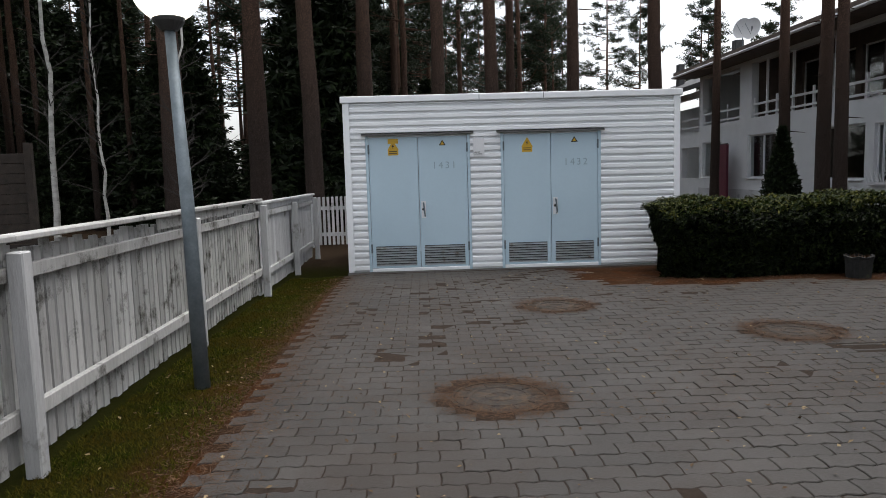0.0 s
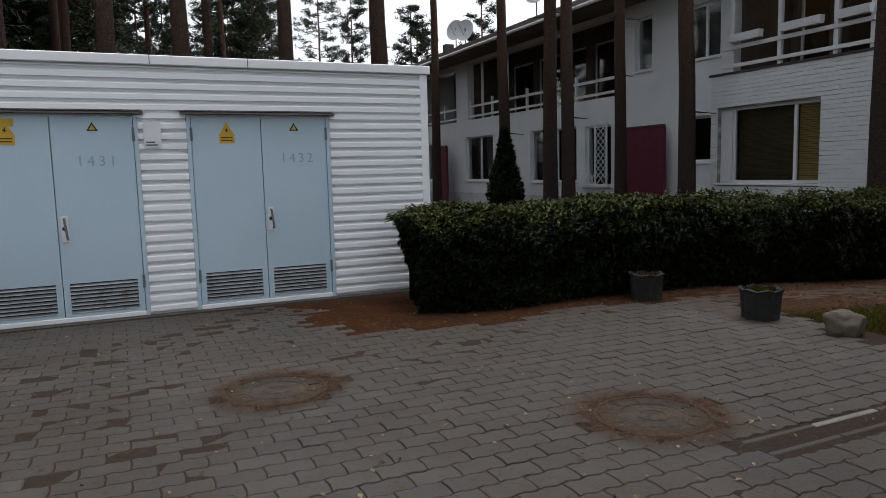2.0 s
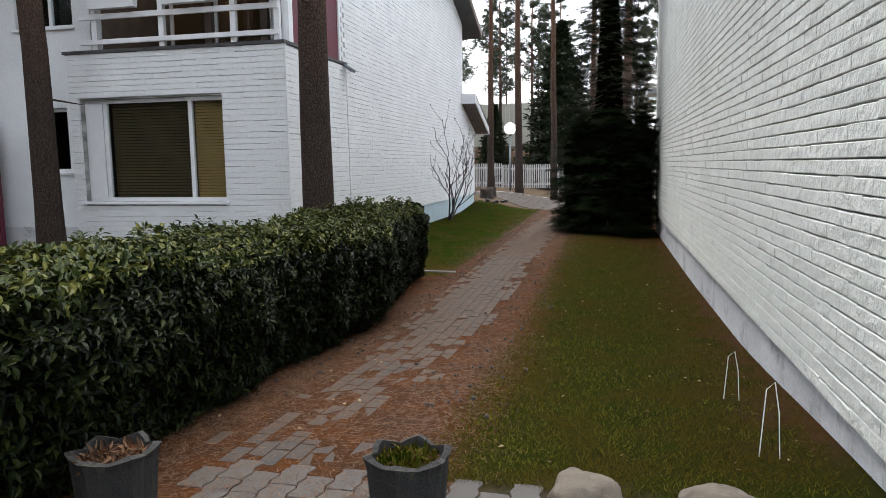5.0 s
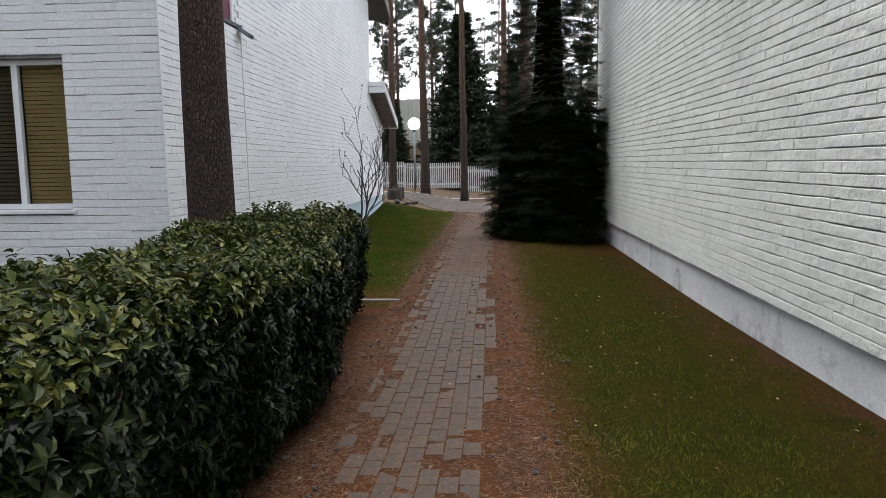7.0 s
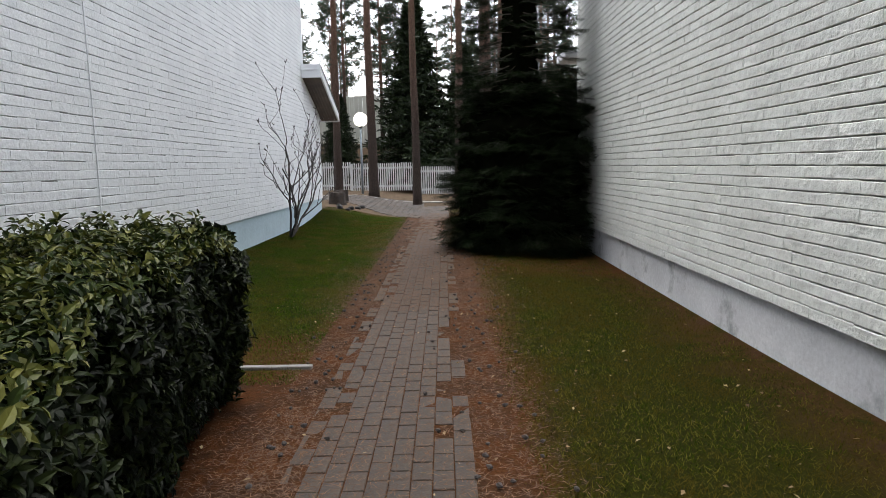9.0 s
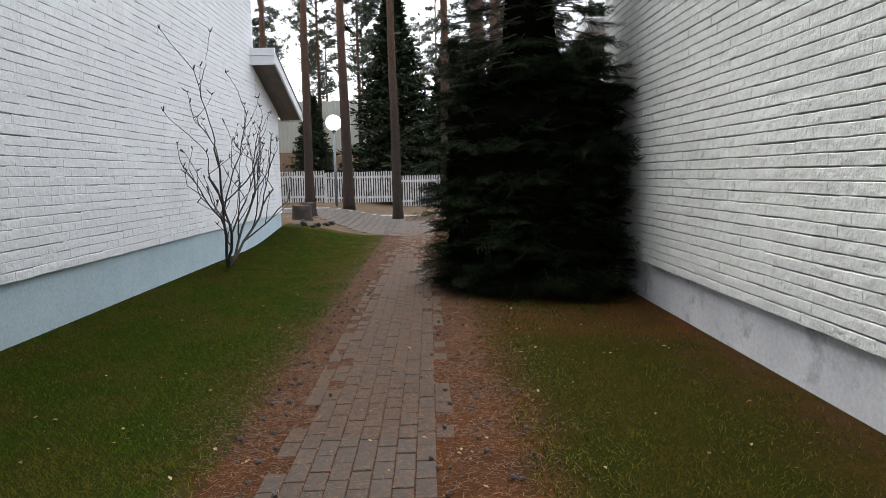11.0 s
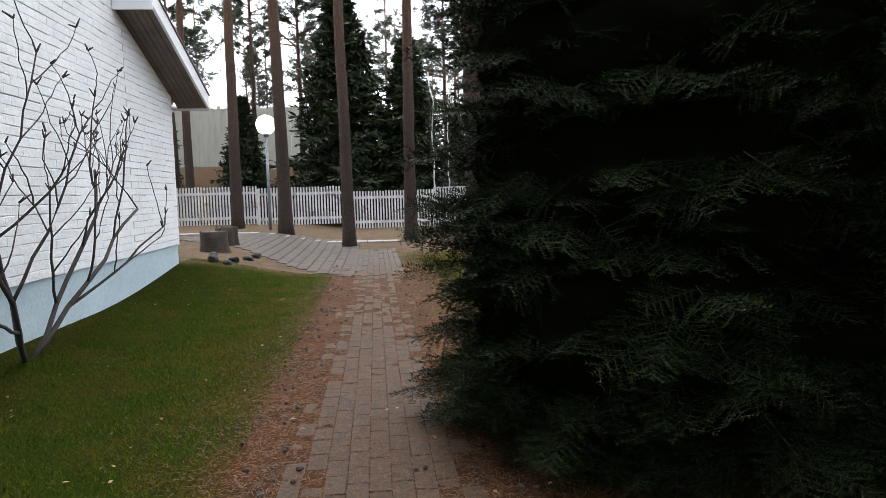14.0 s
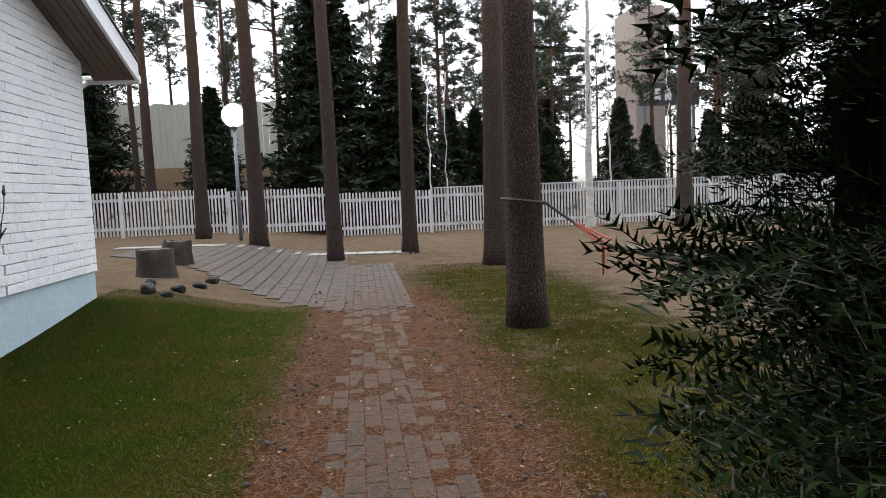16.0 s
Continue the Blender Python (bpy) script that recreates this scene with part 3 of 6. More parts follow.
    # balcony rails
    for y0, y1, x, posts in ((HY + 0.1, 15.35, BX + 0.03, (11.8, 12.55, 13.84, 15.1)), (19.75, 29.45, HX + 0.04, (19.8, 22.0, 23.7, 25.0, 26.4, 27.6, 28.4, 29.4)), (30.6, 34.6, HX + 0.04, (30.65, 32.0, 33.3, 34.55))):
        rail = assembly("balcony_rail", house, "white painted wooden railing")
        part("lower_rail", Builder().box(x, y0, 3.6, x + 0.04, y1, 3.68, 0.006), TRIM_WHITE, rail)
        part("upper_rail", Builder().box(x, y0, 4.0, x + 0.04, y1, 4.09, 0.006), TRIM_WHITE, rail)
        for k, y in enumerate(posts):
            tall = 6.2 if k % 2 == 0 or x < 13.9 else 4.3
            part("post", Builder().box(x + 0.042, y - 0.05, 3.5, x + 0.12, y + 0.05, tall, 0.006), TRIM_WHITE, rail)
    for y0, y1 in ((11.75, 12.45), (12.75, 13.7), (14.2, 15.05)):
        part("flower_box", Builder().prism([(BX - 0.13, 4.30), (BX - 0.11, 4.14), (BX + 0.0, 4.14), (BX + 0.02, 4.30)], "y", y0, y1), TRIM_WHITE, house, "white empty balcony flower box")
    # lit lamp in the upper room
    lamp = thing("ceiling_lamp", "lit round ceiling lamp in the upper room", "lamp", (16.9, 14.9, 5.5))
    lb = bmesh.new()
    bmesh.ops.create_uvsphere(lb, u_segments=16, v_segments=8, radius=0.16)
    bmesh.ops.scale(lb, vec=(1, 1, 0.5), verts=lb.verts)
    me = bpy.data.meshes.new("shade")
    lb.to_mesh(me)
    lb.free()
    me.materials.append(glow("warm_lamp", (1.0, 0.6, 0.25), 3.0))
    sh = new("shade", me)
    sh.parent = lamp
    part("rod", Builder().tube([(0, 0, 0.07), (0, 0, 0.5)], 0.01, 6), DARK_METAL, lamp)
    # main roof
    roof = Builder()
    t = 0.22
    roof.prism([(12.9, 5.95), (20.55, 8.55), (28.2, 5.95), (28.2, 5.95 + t), (20.55, 8.55 + t), (12.9, 5.95 + t)], "y", HY - 0.5, 35.5)
    part("roof", roof, ROOF_TILE, house, "dark sheet roof")
    part("fascia", Builder().box(12.86, HY - 0.5, 5.9, 12.897, 35.5, 6.2), SOFFIT, house)
    part("soffit", Builder().box(12.9, HY - 0.48, 5.9, 13.98, 35.5, 5.94), SOFFIT, house)
    part("verge_board", Builder().prism([(12.9, 5.97), (20.55, 8.57), (28.2, 5.97), (28.2, 6.2), (20.55, 8.8), (12.9, 6.2)], "y", HY - 0.54, HY - 0.502), SOFFIT, house)
    part("gutter", Builder().tube([(12.8, HY - 0.5, 5.97), (12.8, 35.5, 5.97)], 0.06, 8), TRIM_WHITE, house)
    # low rear extension with its own lean-to roof
    e = assembly("wall", house, "white brick rear extension")
    part("wall_core", Builder().prism([(27.2, 0.45), (29.28, 0.45), (29.28, 2.95), (27.2, 3.6)], "y", HY + 0.012, HY + 0.3).box(29.0, HY + 0.3, -0.3, 29.28, 16.0, 2.9), MORTAR, e)
    brick_skin(e, pose(27.2, HY, 0.45), 2.1, 3.5, WHITE_BRICK, lambda u, v: False, slope=lambda u: 3.28 - 0.31 * u, seed=6)
    over = 0.52
    part("lean_to_roof", Builder().prism([(27.02, 3.72), (29.7, 2.80), (29.7, 2.93), (27.02, 3.86)], "y", HY - over + 0.04, 16.2), ROOF_TILE, house)
    part("lean_to_verge", Builder().prism([(26.9, 3.66), (29.75, 2.69), (29.75, 2.9), (26.9, 3.88)], "y", HY - over, HY - over + 0.038), TRIM_WHITE, house, "white verge board")
    part("verge_cap", Builder().prism([(26.88, 3.884), (29.78, 2.904), (29.78, 2.924), (26.88, 3.904)], "y", HY - over - 0.02, HY - over + 0.06), DARK_METAL, house, "dark metal verge capping")
    part("lean_to_end", Builder().box(26.86, HY - over, 3.60, 26.898, HY - 0.03, 3.78).box(26.84, HY - over - 0.01, 3.784, 26.897, HY - 0.03, 3.93), TRIM_WHITE, house, "white boxed eave end")
    for k in range(6):
        y = HY - over + 0.042 + k * 0.078
        part("soffit_board", Builder().prism([(26.92, 3.67), (29.7, 2.72), (29.7, 2.70), (26.92, 3.65)], "y", y, y + 0.068 + 0.004 * (k % 2)), SOFFIT, house)
    part("gutter", Builder().tube([(29.78, HY - over, 2.72), (29.78, 16.2, 2.72)], 0.055, 8), TRIM_WHITE, house)
    part("downpipe", Builder().tube([(29.74, HY + 0.1, 2.68), (29.38, HY + 0.25, 2.4), (29.38, HY + 0.25, 0.3)], 0.04, 8), TRIM_WHITE, house)
    return house


make_house()


def make_screen(y0, y1, x):
    s = thing("privacy_screen", "wine red boarded privacy screen beside the terrace", "screen", (x, 0, gz(x, y0)), group="privacy screens")
    n = int((y1 - y0) / 0.12)
    for i in range(n):
        a = y0 + (y1 - y0) * i / n
        part("board", Builder().box(0, a, 0.25, 0.03, a + (y1 - y0) / n - 0.004, 2.65), PURPLE, s)
    part("cap", Builder().box(-0.02, y0 - 0.02, 2.65, 0.06, y1 + 0.02, 2.69), DARK_METAL, s)
    for y in (y0 + 0.05, y1 - 0.05):
        part("post", Builder().box(0.032, y - 0.04, -0.1, 0.11, y + 0.04, 2.64), PURPLE, s)


make_screen(17.45, 19.3, 13.6)
make_screen(30.5, 32.0, 13.4)


def make_lattice():
    s = thing("trellis", "white diagonal wooden trellis before a window", "trellis", (13.75, 0, 0.0))
    part("frame", Builder().box(0, 20.0, 0.85, 0.04, 20.05, 2.75).box(0, 20.55, 0.85, 0.04, 20.6, 2.75).box(0, 20.05, 2.7, 0.04, 20.55, 2.75).box(0, 20.05, 0.85, 0.04, 20.55, 0.9).box(0, 20.6, 0.85, 0.04, 21.5, 0.9), TRIM_WHITE, s)
    for i in range(9):
        z = 0.9 + i * 0.2
        for sgn in (-1, 1):
            p = Builder().prism([(20.05, z if sgn > 0 else z + 0.4), (20.08, z if sgn > 0 else z + 0.4), (20.55, z + 0.4 if sgn > 0 else z), (20.52, z + 0.4 if sgn > 0 else z)], "x", 0.005 if sgn > 0 else 0.02, 0.018 if sgn > 0 else 0.033)
            part("slat", p, TRIM_WHITE, s)
    for i in range(4):
        y = 20.6 + i * 0.2
        for sgn in (-1, 1):
            a, c = (y, y + 0.2) if sgn > 0 else (y + 0.2, y)
            part("slat", Builder().prism([(a, 0.9), (a + 0.03, 0.9), (c + 0.03, 1.25), (c, 1.25)], "x", 0.005 if sgn > 0 else 0.02, 0.018 if sgn > 0 else 0.033), TRIM_WHITE, s)


make_lattice()


def make_far_house():
    h = thing("row_house", "farther white row house with stepped dark roofs and chimney", "house", (2.6, 0, 0))
    part("wall", holed(Builder(), "x", 12.6, 0.3, 36.0, 52.0, -0.3, 5.6, [(37.0, 44.0, 3.4, 5.3), (38.0, 40.5, 0.9, 2.6), (45.5, 47.0, 3.6, 5.0), (46, 49, 0.9, 2.6)]), RENDER, h)
    part("wall", Builder().box(12.9, 36.0, -0.3, 26, 36.3, 5.6).box(16.5, 36.3, -0.3, 16.7, 52, 5.6), RENDER, h)
    for z in (3.65, 4.1):
        part("rail", Builder().box(12.55, 37.0, z, 12.6, 44.0, z + 0.09), TRIM_WHITE, h)
    part("roof", Builder().prism([(11.7, 5.55), (19.5, 8.4), (27, 5.55), (27, 5.8), (19.5, 8.65), (11.7, 5.8)], "y", 35.6, 53.0), ROOF_TILE, h)
    part("verge_board", Builder().prism([(11.7, 5.5), (19.5, 8.35), (19.5, 8.7), (11.7, 5.85)], "y", 35.54, 35.597), TRIM_WHITE, h)
    part("chimney", Builder().box(15.4, 40, 7.0, 15.9, 40.5, 8.6, 0.03), DARK_METAL, h)
    part("chimney", Builder().box(14.4, 46, 6.6, 14.8, 46.5, 8.2, 0.03), DARK_METAL, h)
    low = thing("low_house", "distant low house with grey roof behind the trees", "house", (0, 0, 0))
    part("wall", Builder().box(-1, 52, -0.3, 9, 58, 4.6), RENDER, low)
    part("roof", Builder().prism([(51.2, 4.5), (55, 6.6), (58.8, 4.5), (58.8, 4.75), (55, 6.9), (51.2, 4.75)], "x", -1.6, 9.6), ROOF_TILE, low)


make_far_house()


def make_dish(x, y, z):
    d = thing("satellite_dish", "pale round satellite dish on a thin mast", "satellite dish", (x, y, z), group="roof dishes")
    part("mast", Builder().tube([(0, 0, -0.6), (0, 0, 0.9)], 0.025, 8), GALV, d)
    b = Builder()
    rings, seg = 5, 20
    m = pose(0, 0, 0.8, 80, 0, -60)
    for i in range(rings + 1):
        r = 0.45 * i / rings
        for k in range(seg):
            w = 2 * math.pi * k / seg
            b.v.append(tuple(m @ Vector((r * math.cos(w), r * math.sin(w), 0.35 * r * r))))
    for i in range(rings):
        for k in range(seg):
            q = (k + 1) % seg
            b.f.append((i * seg + k, i * seg + q, (i + 1) * seg + q, (i + 1) * seg + k))
    part("dish", b, TRIM_WHITE, d, smooth=True, fix=False)
    part("arm", Builder().tube([(0, 0, 0.5), tuple(m @ Vector((0, 0.1, 0.5)))], 0.012, 6), GALV, d)


make_dish(14.5, 31.5, 6.75)
make_dish(14.2, 30.0, 6.45)
make_dish(13.6, 23.5, 6.5)


# ---- the building along the right of the path ----
def make_right_building():
    h = thing("brick_building", "greyish white painted brick building with a bare plinth", "house", (0, 0, 0))
    wn_ = assembly("wall", h, "long windowless painted brick wall")
    part("wall_core", Builder().box(5.92, 5.18, 0.2, 22.3, 5.488, 6.0), MORTAR, wn_)
    brick_skin(wn_, pose(22.3, 5.5, 0.2, 0, 0, 180), 22.3 - 5.9, 5.9, GREY_BRICK, lambda u, v: u > 9.4 and v < 1.3, seed=8, fill=0.6)
    ww = assembly("wall", h, "painted brick end wall")
    part("wall_core", Builder().box(5.912, -6.0, 0.2, 6.17, 5.18, 6.0), MORTAR, ww)
    brick_skin(ww, pose(5.9, 5.525, 0.2, 0, 0, -90), 11.5, 5.9, GREY_BRICK, lambda u, v: u < 2.2 and v < 3.2, seed=9, fill=0.6)
    part("plinth", Builder().box(5.95, 5.2, -0.5, 22.28, 5.478, 0.197).box(5.93, -6.0, -0.5, 6.15, 5.2, 0.197), PLINTH_GREY, h, "whitewashed stained plinth")
    part("wall", Builder().box(22.0, -6, -0.5, 22.3, 5.18, 6.0).box(6.17, -6.3, -0.5, 22.3, -6.0, 6.0), RENDER, h)
    part("roof", Builder().box(5.4, -6.7, 6.0, 22.7, 5.95, 6.2, 0.02), ROOF_TILE, h)
    part("rear_eave", Builder().box(22.31, 4.6, 3.3, 23.3, 5.75, 3.45, 0.01), TRIM_WHITE, h)
    pipe = thing("downpipe", "white rain downpipe with an angled outlet", "downpipe", (5.82, 5.47, 0.0))
    part("pipe", Builder().tube([(0, 0, 6.1), (0, 0, 0.30)], 0.05, 14), TRIM_WHITE, pipe, smooth=True)
    part("outlet", Builder().tube([(0.03, 0, 0.345), (-0.03, 0.01, 0.285), (-0.10, 0.02, 0.215)], [0.051, 0.052, 0.054], 14), TRIM_WHITE, pipe, smooth=True)
    for z in (0.48, 2.0, 3.6):
        part("collar", Builder().tube([(0, 0, z), (0, 0, z + 0.05)], 0.056, 14), TRIM_WHITE, pipe)
    part("bracket", Builder().box(-0.01, -0.1, 2.1, 0.07, 0.0, 2.13), GALV, pipe)


make_right_building()


# ---- the transformer hut ----
TX0, TX1, TY = -1.11, 4.16, 11.125


def cladding(x0, x1, z0, z1, y):
    """Horizontal ribbed sheet."""
    out, pitch = [], 0.108
    z = z0
    prof = []
    while z < z1 - 0.005:
        for dz, d in ((0.0, 0.0), (0.032, 0.0), (0.034, 0.044), (0.084, 0.044), (0.107, 0.006)):
            if z + dz <= z1:
                prof.append((y - d, z + dz))
        z += pitch
    prof.append((y, z1))
    outline = prof + [(y + 0.02, z1), (y + 0.02, z0)]
    return Builder().prism(outline, "x", x0, x1)


WARN = surface("warning_yellow", (0.70, 0.42, 0.02), (0.6, 0.36, 0.02), 4, 40, 0.5, 0.05)
BLACK = surface("sign_black", (0.02, 0.02, 0.02), (0.015, 0.015, 0.015), 4, 40, 0.5, 0.05)
LOUVRE = surface("grey_louvre_paint", (0.40, 0.44, 0.47), (0.30, 0.31, 0.31), 6, 40, 0.5, 0.05, dirt=(0.16, 0.12, 0.09), dirt_scale=9, dirt_at=0.56)
FADED = surface("faded_grey_numbers", (0.30, 0.40, 0.46), (0.33, 0.43, 0.50), 20, 40, 0.6, 0.05)


def words(name, text, size, x, y, z, mat, parent):
    c = bpy.data.curves.new(name, "FONT")
    c.body, c.size, c.align_x = text, size, "CENTER"
    c.extrude = 0.001
    c.space_character = 1.35
    ob = new(name, c)
    c.materials.append(mat)
    ob.matrix_basis = pose(x, y, z, 90, 0, 0)
    ob.parent = parent
    return ob


def make_hut():
    h = thing("transformer_hut", "white ribbed sheet metal transformer hut with blue double doors", "utility hut", (0, 0, 0))
    D = [(-0.735, 0.805, "1431"), (1.37, 2.86, "1432")]
    top = 2.735
    body = Builder()
    holed(body, "y", TY + 0.03, 0.12, TX0 + 0.03, TX1 - 0.03, -0.1, top - 0.1, [(d[0], d[1], 0.0, 2.1) for d in D])
    body.box(TX0 + 0.03, TY + 0.15, -0.1, TX0 + 0.15, TY + 3.0, top - 0.1).box(TX1 - 0.15, TY + 0.15, -0.1, TX1 - 0.03, TY + 3.0, top - 0.1).box(TX0 + 0.15, TY + 2.9, -0.1, TX1 - 0.15, TY + 3.0, top - 0.1)
    part("body", body, HUT_WHITE, h)
    part("base", Builder().box(TX0 - 0.01, TY - 0.015, -0.15, TX1 + 0.01, TY + 3.02, -0.003), CONCRETE, h)
    y = TY + 0.03
    for x0, x1, z0, z1 in ((TX0 + 0.1, D[0][0] - 0.045, 0.0, 2.14), (D[0][1] + 0.045, D[1][0] - 0.045, 0.0, 2.14), (D[1][1] + 0.045, TX1 - 0.1, 0.0, 2.14), (TX0 + 0.1, TX1 - 0.1, 2.14, top - 0.1)):
        part("ribbed_sheet", cladding(x0, x1, z0, z1, y - 0.002), HUT_WHITE, h)
    for x in (TX0 + 0.02, TX1 - 0.02):
        part("ribbed_sheet", Builder().box(x - 0.02, TY + 0.05, 0.0, x + 0.02, TY + 3.0, top - 0.1), HUT_WHITE, h)
    for x in (TX0, TX1 - 0.1):
        part("corner_trim", Builder().box(x, TY - 0.012, -0.002, x + 0.1, TY + 0.1, top - 0.1, 0.006), HUT_WHITE, h)
    part("roof_cap", Builder().box(TX0 - 0.03, TY - 0.04, top - 0.1, TX1 + 0.03, TY + 3.05, top, 0.008), HUT_WHITE, h, "white sheet roof edge")
    for x in (1.0, 2.0):
        part("seam", Builder().box(x, TY - 0.044, top - 0.095, x + 0.008, TY - 0.041, top - 0.005), GALV, h)
    for x0, x1, num in D:
        for fx in (x0 - 0.043, x1):
            part("door_frame", Builder().box(fx, TY - 0.008, 0.0, fx + 0.043, TY + 0.06, 2.12), HUT_DOOR, h)
        part("drip_edge", Builder().prism([(TY - 0.075, 2.13), (TY + 0.02, 2.13), (TY + 0.02, 2.165)], "x", x0 - 0.1, x1 + 0.1), DARK_METAL, h)
        part("threshold", Builder().box(x0, TY - 0.012, 0.0, x1, TY + 0.05, 0.05, 0.005), HUT_WHITE, h)
        mid = (x0 + x1) / 2
        for k, (a, e) in enumerate(((x0 + 0.006, mid - 0.004), (mid + 0.004, x1 - 0.006))):
            door = assembly("door", h, "light blue painted steel door leaf")
            v0, v1 = 0.085, 0.40
            part("leaf", holed(Builder(), "y", TY + 0.004, 0.04, a, e, 0.055, 2.1, [(a + 0.06, e - 0.06, v0, v1)]), HUT_DOOR, door)
            # Black sheet in place of the dark hollow behind the louvres.
            part("vent_back", Builder().box(a + 0.06, TY + 0.034, v0, e - 0.06, TY + 0.038, v1), BLACK, door)
            for i in range(8):
                z = v0 + 0.006 + i * (v1 - v0) / 8
                part("louvre", Builder().prism([(TY - 0.004, z), (TY + 0.03, z + 0.022), (TY + 0.033, z + 0.02), (TY - 0.001, z - 0.002)], "x", a + 0.062, e - 0.062), LOUVRE, door)
            for z in (0.3, 1.85):
                hx = a - 0.004 if k == 0 else e + 0.004
                part("hinge", Builder().tube([(hx, TY - 0.004, z), (hx, TY - 0.004, z + 0.14)], 0.014, 8), GALV, door)
            # warning signs
            cx = (a + e) / 2
            if k == 0:
                part("warning_plate", Builder().box(cx - 0.08, TY + 0.0, 1.82, cx + 0.08, TY + 0.0035, 1.91), WARN, door)
                part("warning_sign", Builder().prism([(cx - 0.09, 1.9), (cx + 0.09, 1.9), (cx, 2.05)], "y", TY - 0.003, TY + 0.0), WARN, door)
                part("sign_mark", Builder().prism([(cx - 0.02, 1.92), (cx + 0.02, 1.96), (cx + 0.005, 1.965), (cx + 0.01, 2.0), (cx - 0.02, 1.955), (cx, 1.95)], "y", TY - 0.005, TY - 0.003), BLACK, door)
                for zz in (1.845, 1.875):
                    part("sign_line", Builder().box(cx - 0.06, TY - 0.002, zz, cx + 0.06, TY + 0.0, zz + 0.012), BLACK, door)
                if num == "1431":
                    part("warning_plate", Builder().box(cx - 0.08, TY + 0.0, 2.0, cx + 0.08, TY + 0.003, 2.075), WARN, door)
            else:
                part("sign_edge", Builder().prism([(cx - 0.055, 1.955), (cx + 0.055, 1.955), (cx, 2.045)], "y", TY, TY + 0.003), BLACK, door)
                part("sign_face", Builder().prism([(cx - 0.03, 1.968), (cx + 0.03, 1.968), (cx, 2.02)], "y", TY - 0.002, TY), WARN, door)
                words("number", num, 0.15, cx + 0.02, TY + 0.002, 1.6, FADED, door)
        part("lock_plate", Builder().box(mid + 0.03, TY - 0.004, 0.83, mid + 0.1, TY + 0.004, 1.1, 0.003), TRIM_WHITE, h)
        part("handle", Builder().tube([(mid + 0.065, TY - 0.004, 1.07), (mid + 0.065, TY - 0.05, 1.07), (mid + 0.085, TY - 0.05, 0.87), (mid + 0.085, TY - 0.004, 0.86)], 0.012, 8), GALV, h, "steel door handle")
        part("keyhole", Builder().tube([(mid + 0.06, TY - 0.01, 0.97), (mid + 0.06, TY + 0.0, 0.97)], 0.022, 10), BLACK, h)
    part("info_plate", Builder().box(0.9, TY - 0.035, 1.78, 1.07, TY - 0.025, 2.06), TRIM_WHITE, h, "small white information plate")
    for zz, w in ((1.8, 0.12), (1.83, 0.09)):
        part("print_line", Builder().box(0.915, TY - 0.037, zz, 0.915 + w, TY - 0.0345, zz + 0.012), BLACK, h)


make_hut()


# ---- trees ----
def blades(b, rng, c, n, size, up=0.0, wide=0.16, flat=0.6):
    """A tuft of n narrow needles fans round a point."""
    for _ in range(n):
        d = Vector((rng.gauss(0, 1), rng.gauss(0, 1), rng.gauss(0, flat) + up)).normalized()
        s = d.orthogonal().normalized()
        s.rotate(Matrix.Rotation(rng.uniform(0, 6.28), 3, d))
        L = size * rng.uniform(0.6, 1.2)
        p = Vector(c)
        n0 = len(b.v)
        b.v += [tuple(p), tuple(p + d * L * 0.5 + s * L * wide), tuple(p + d * L), tuple(p + d * L * 0.5 - s * L * wide)]
        b.f.append((n0, n0 + 1, n0 + 2, n0 + 3))


def trunk_points(rng, h, r, lean=0.006, wob=0.03, n=14):
    lx, ly = rng.gauss(0, lean), rng.gauss(0, lean)
    pts, rad = [], []
    for i in range(n + 1):
        t = i / n
        z = -0.3 + (h + 0.3) * t ** 1.3
        pts.append((lx * z + rng.gauss(0, wob) * t, ly * z + rng.gauss(0, wob) * t, z))
        flare = 1 + 0.35 * math.exp(-max(z, 0) / 0.25)
        rad.append(max(0.02, r * flare * (1 - 0.8 * max(0, z) / h)))
    return pts, rad


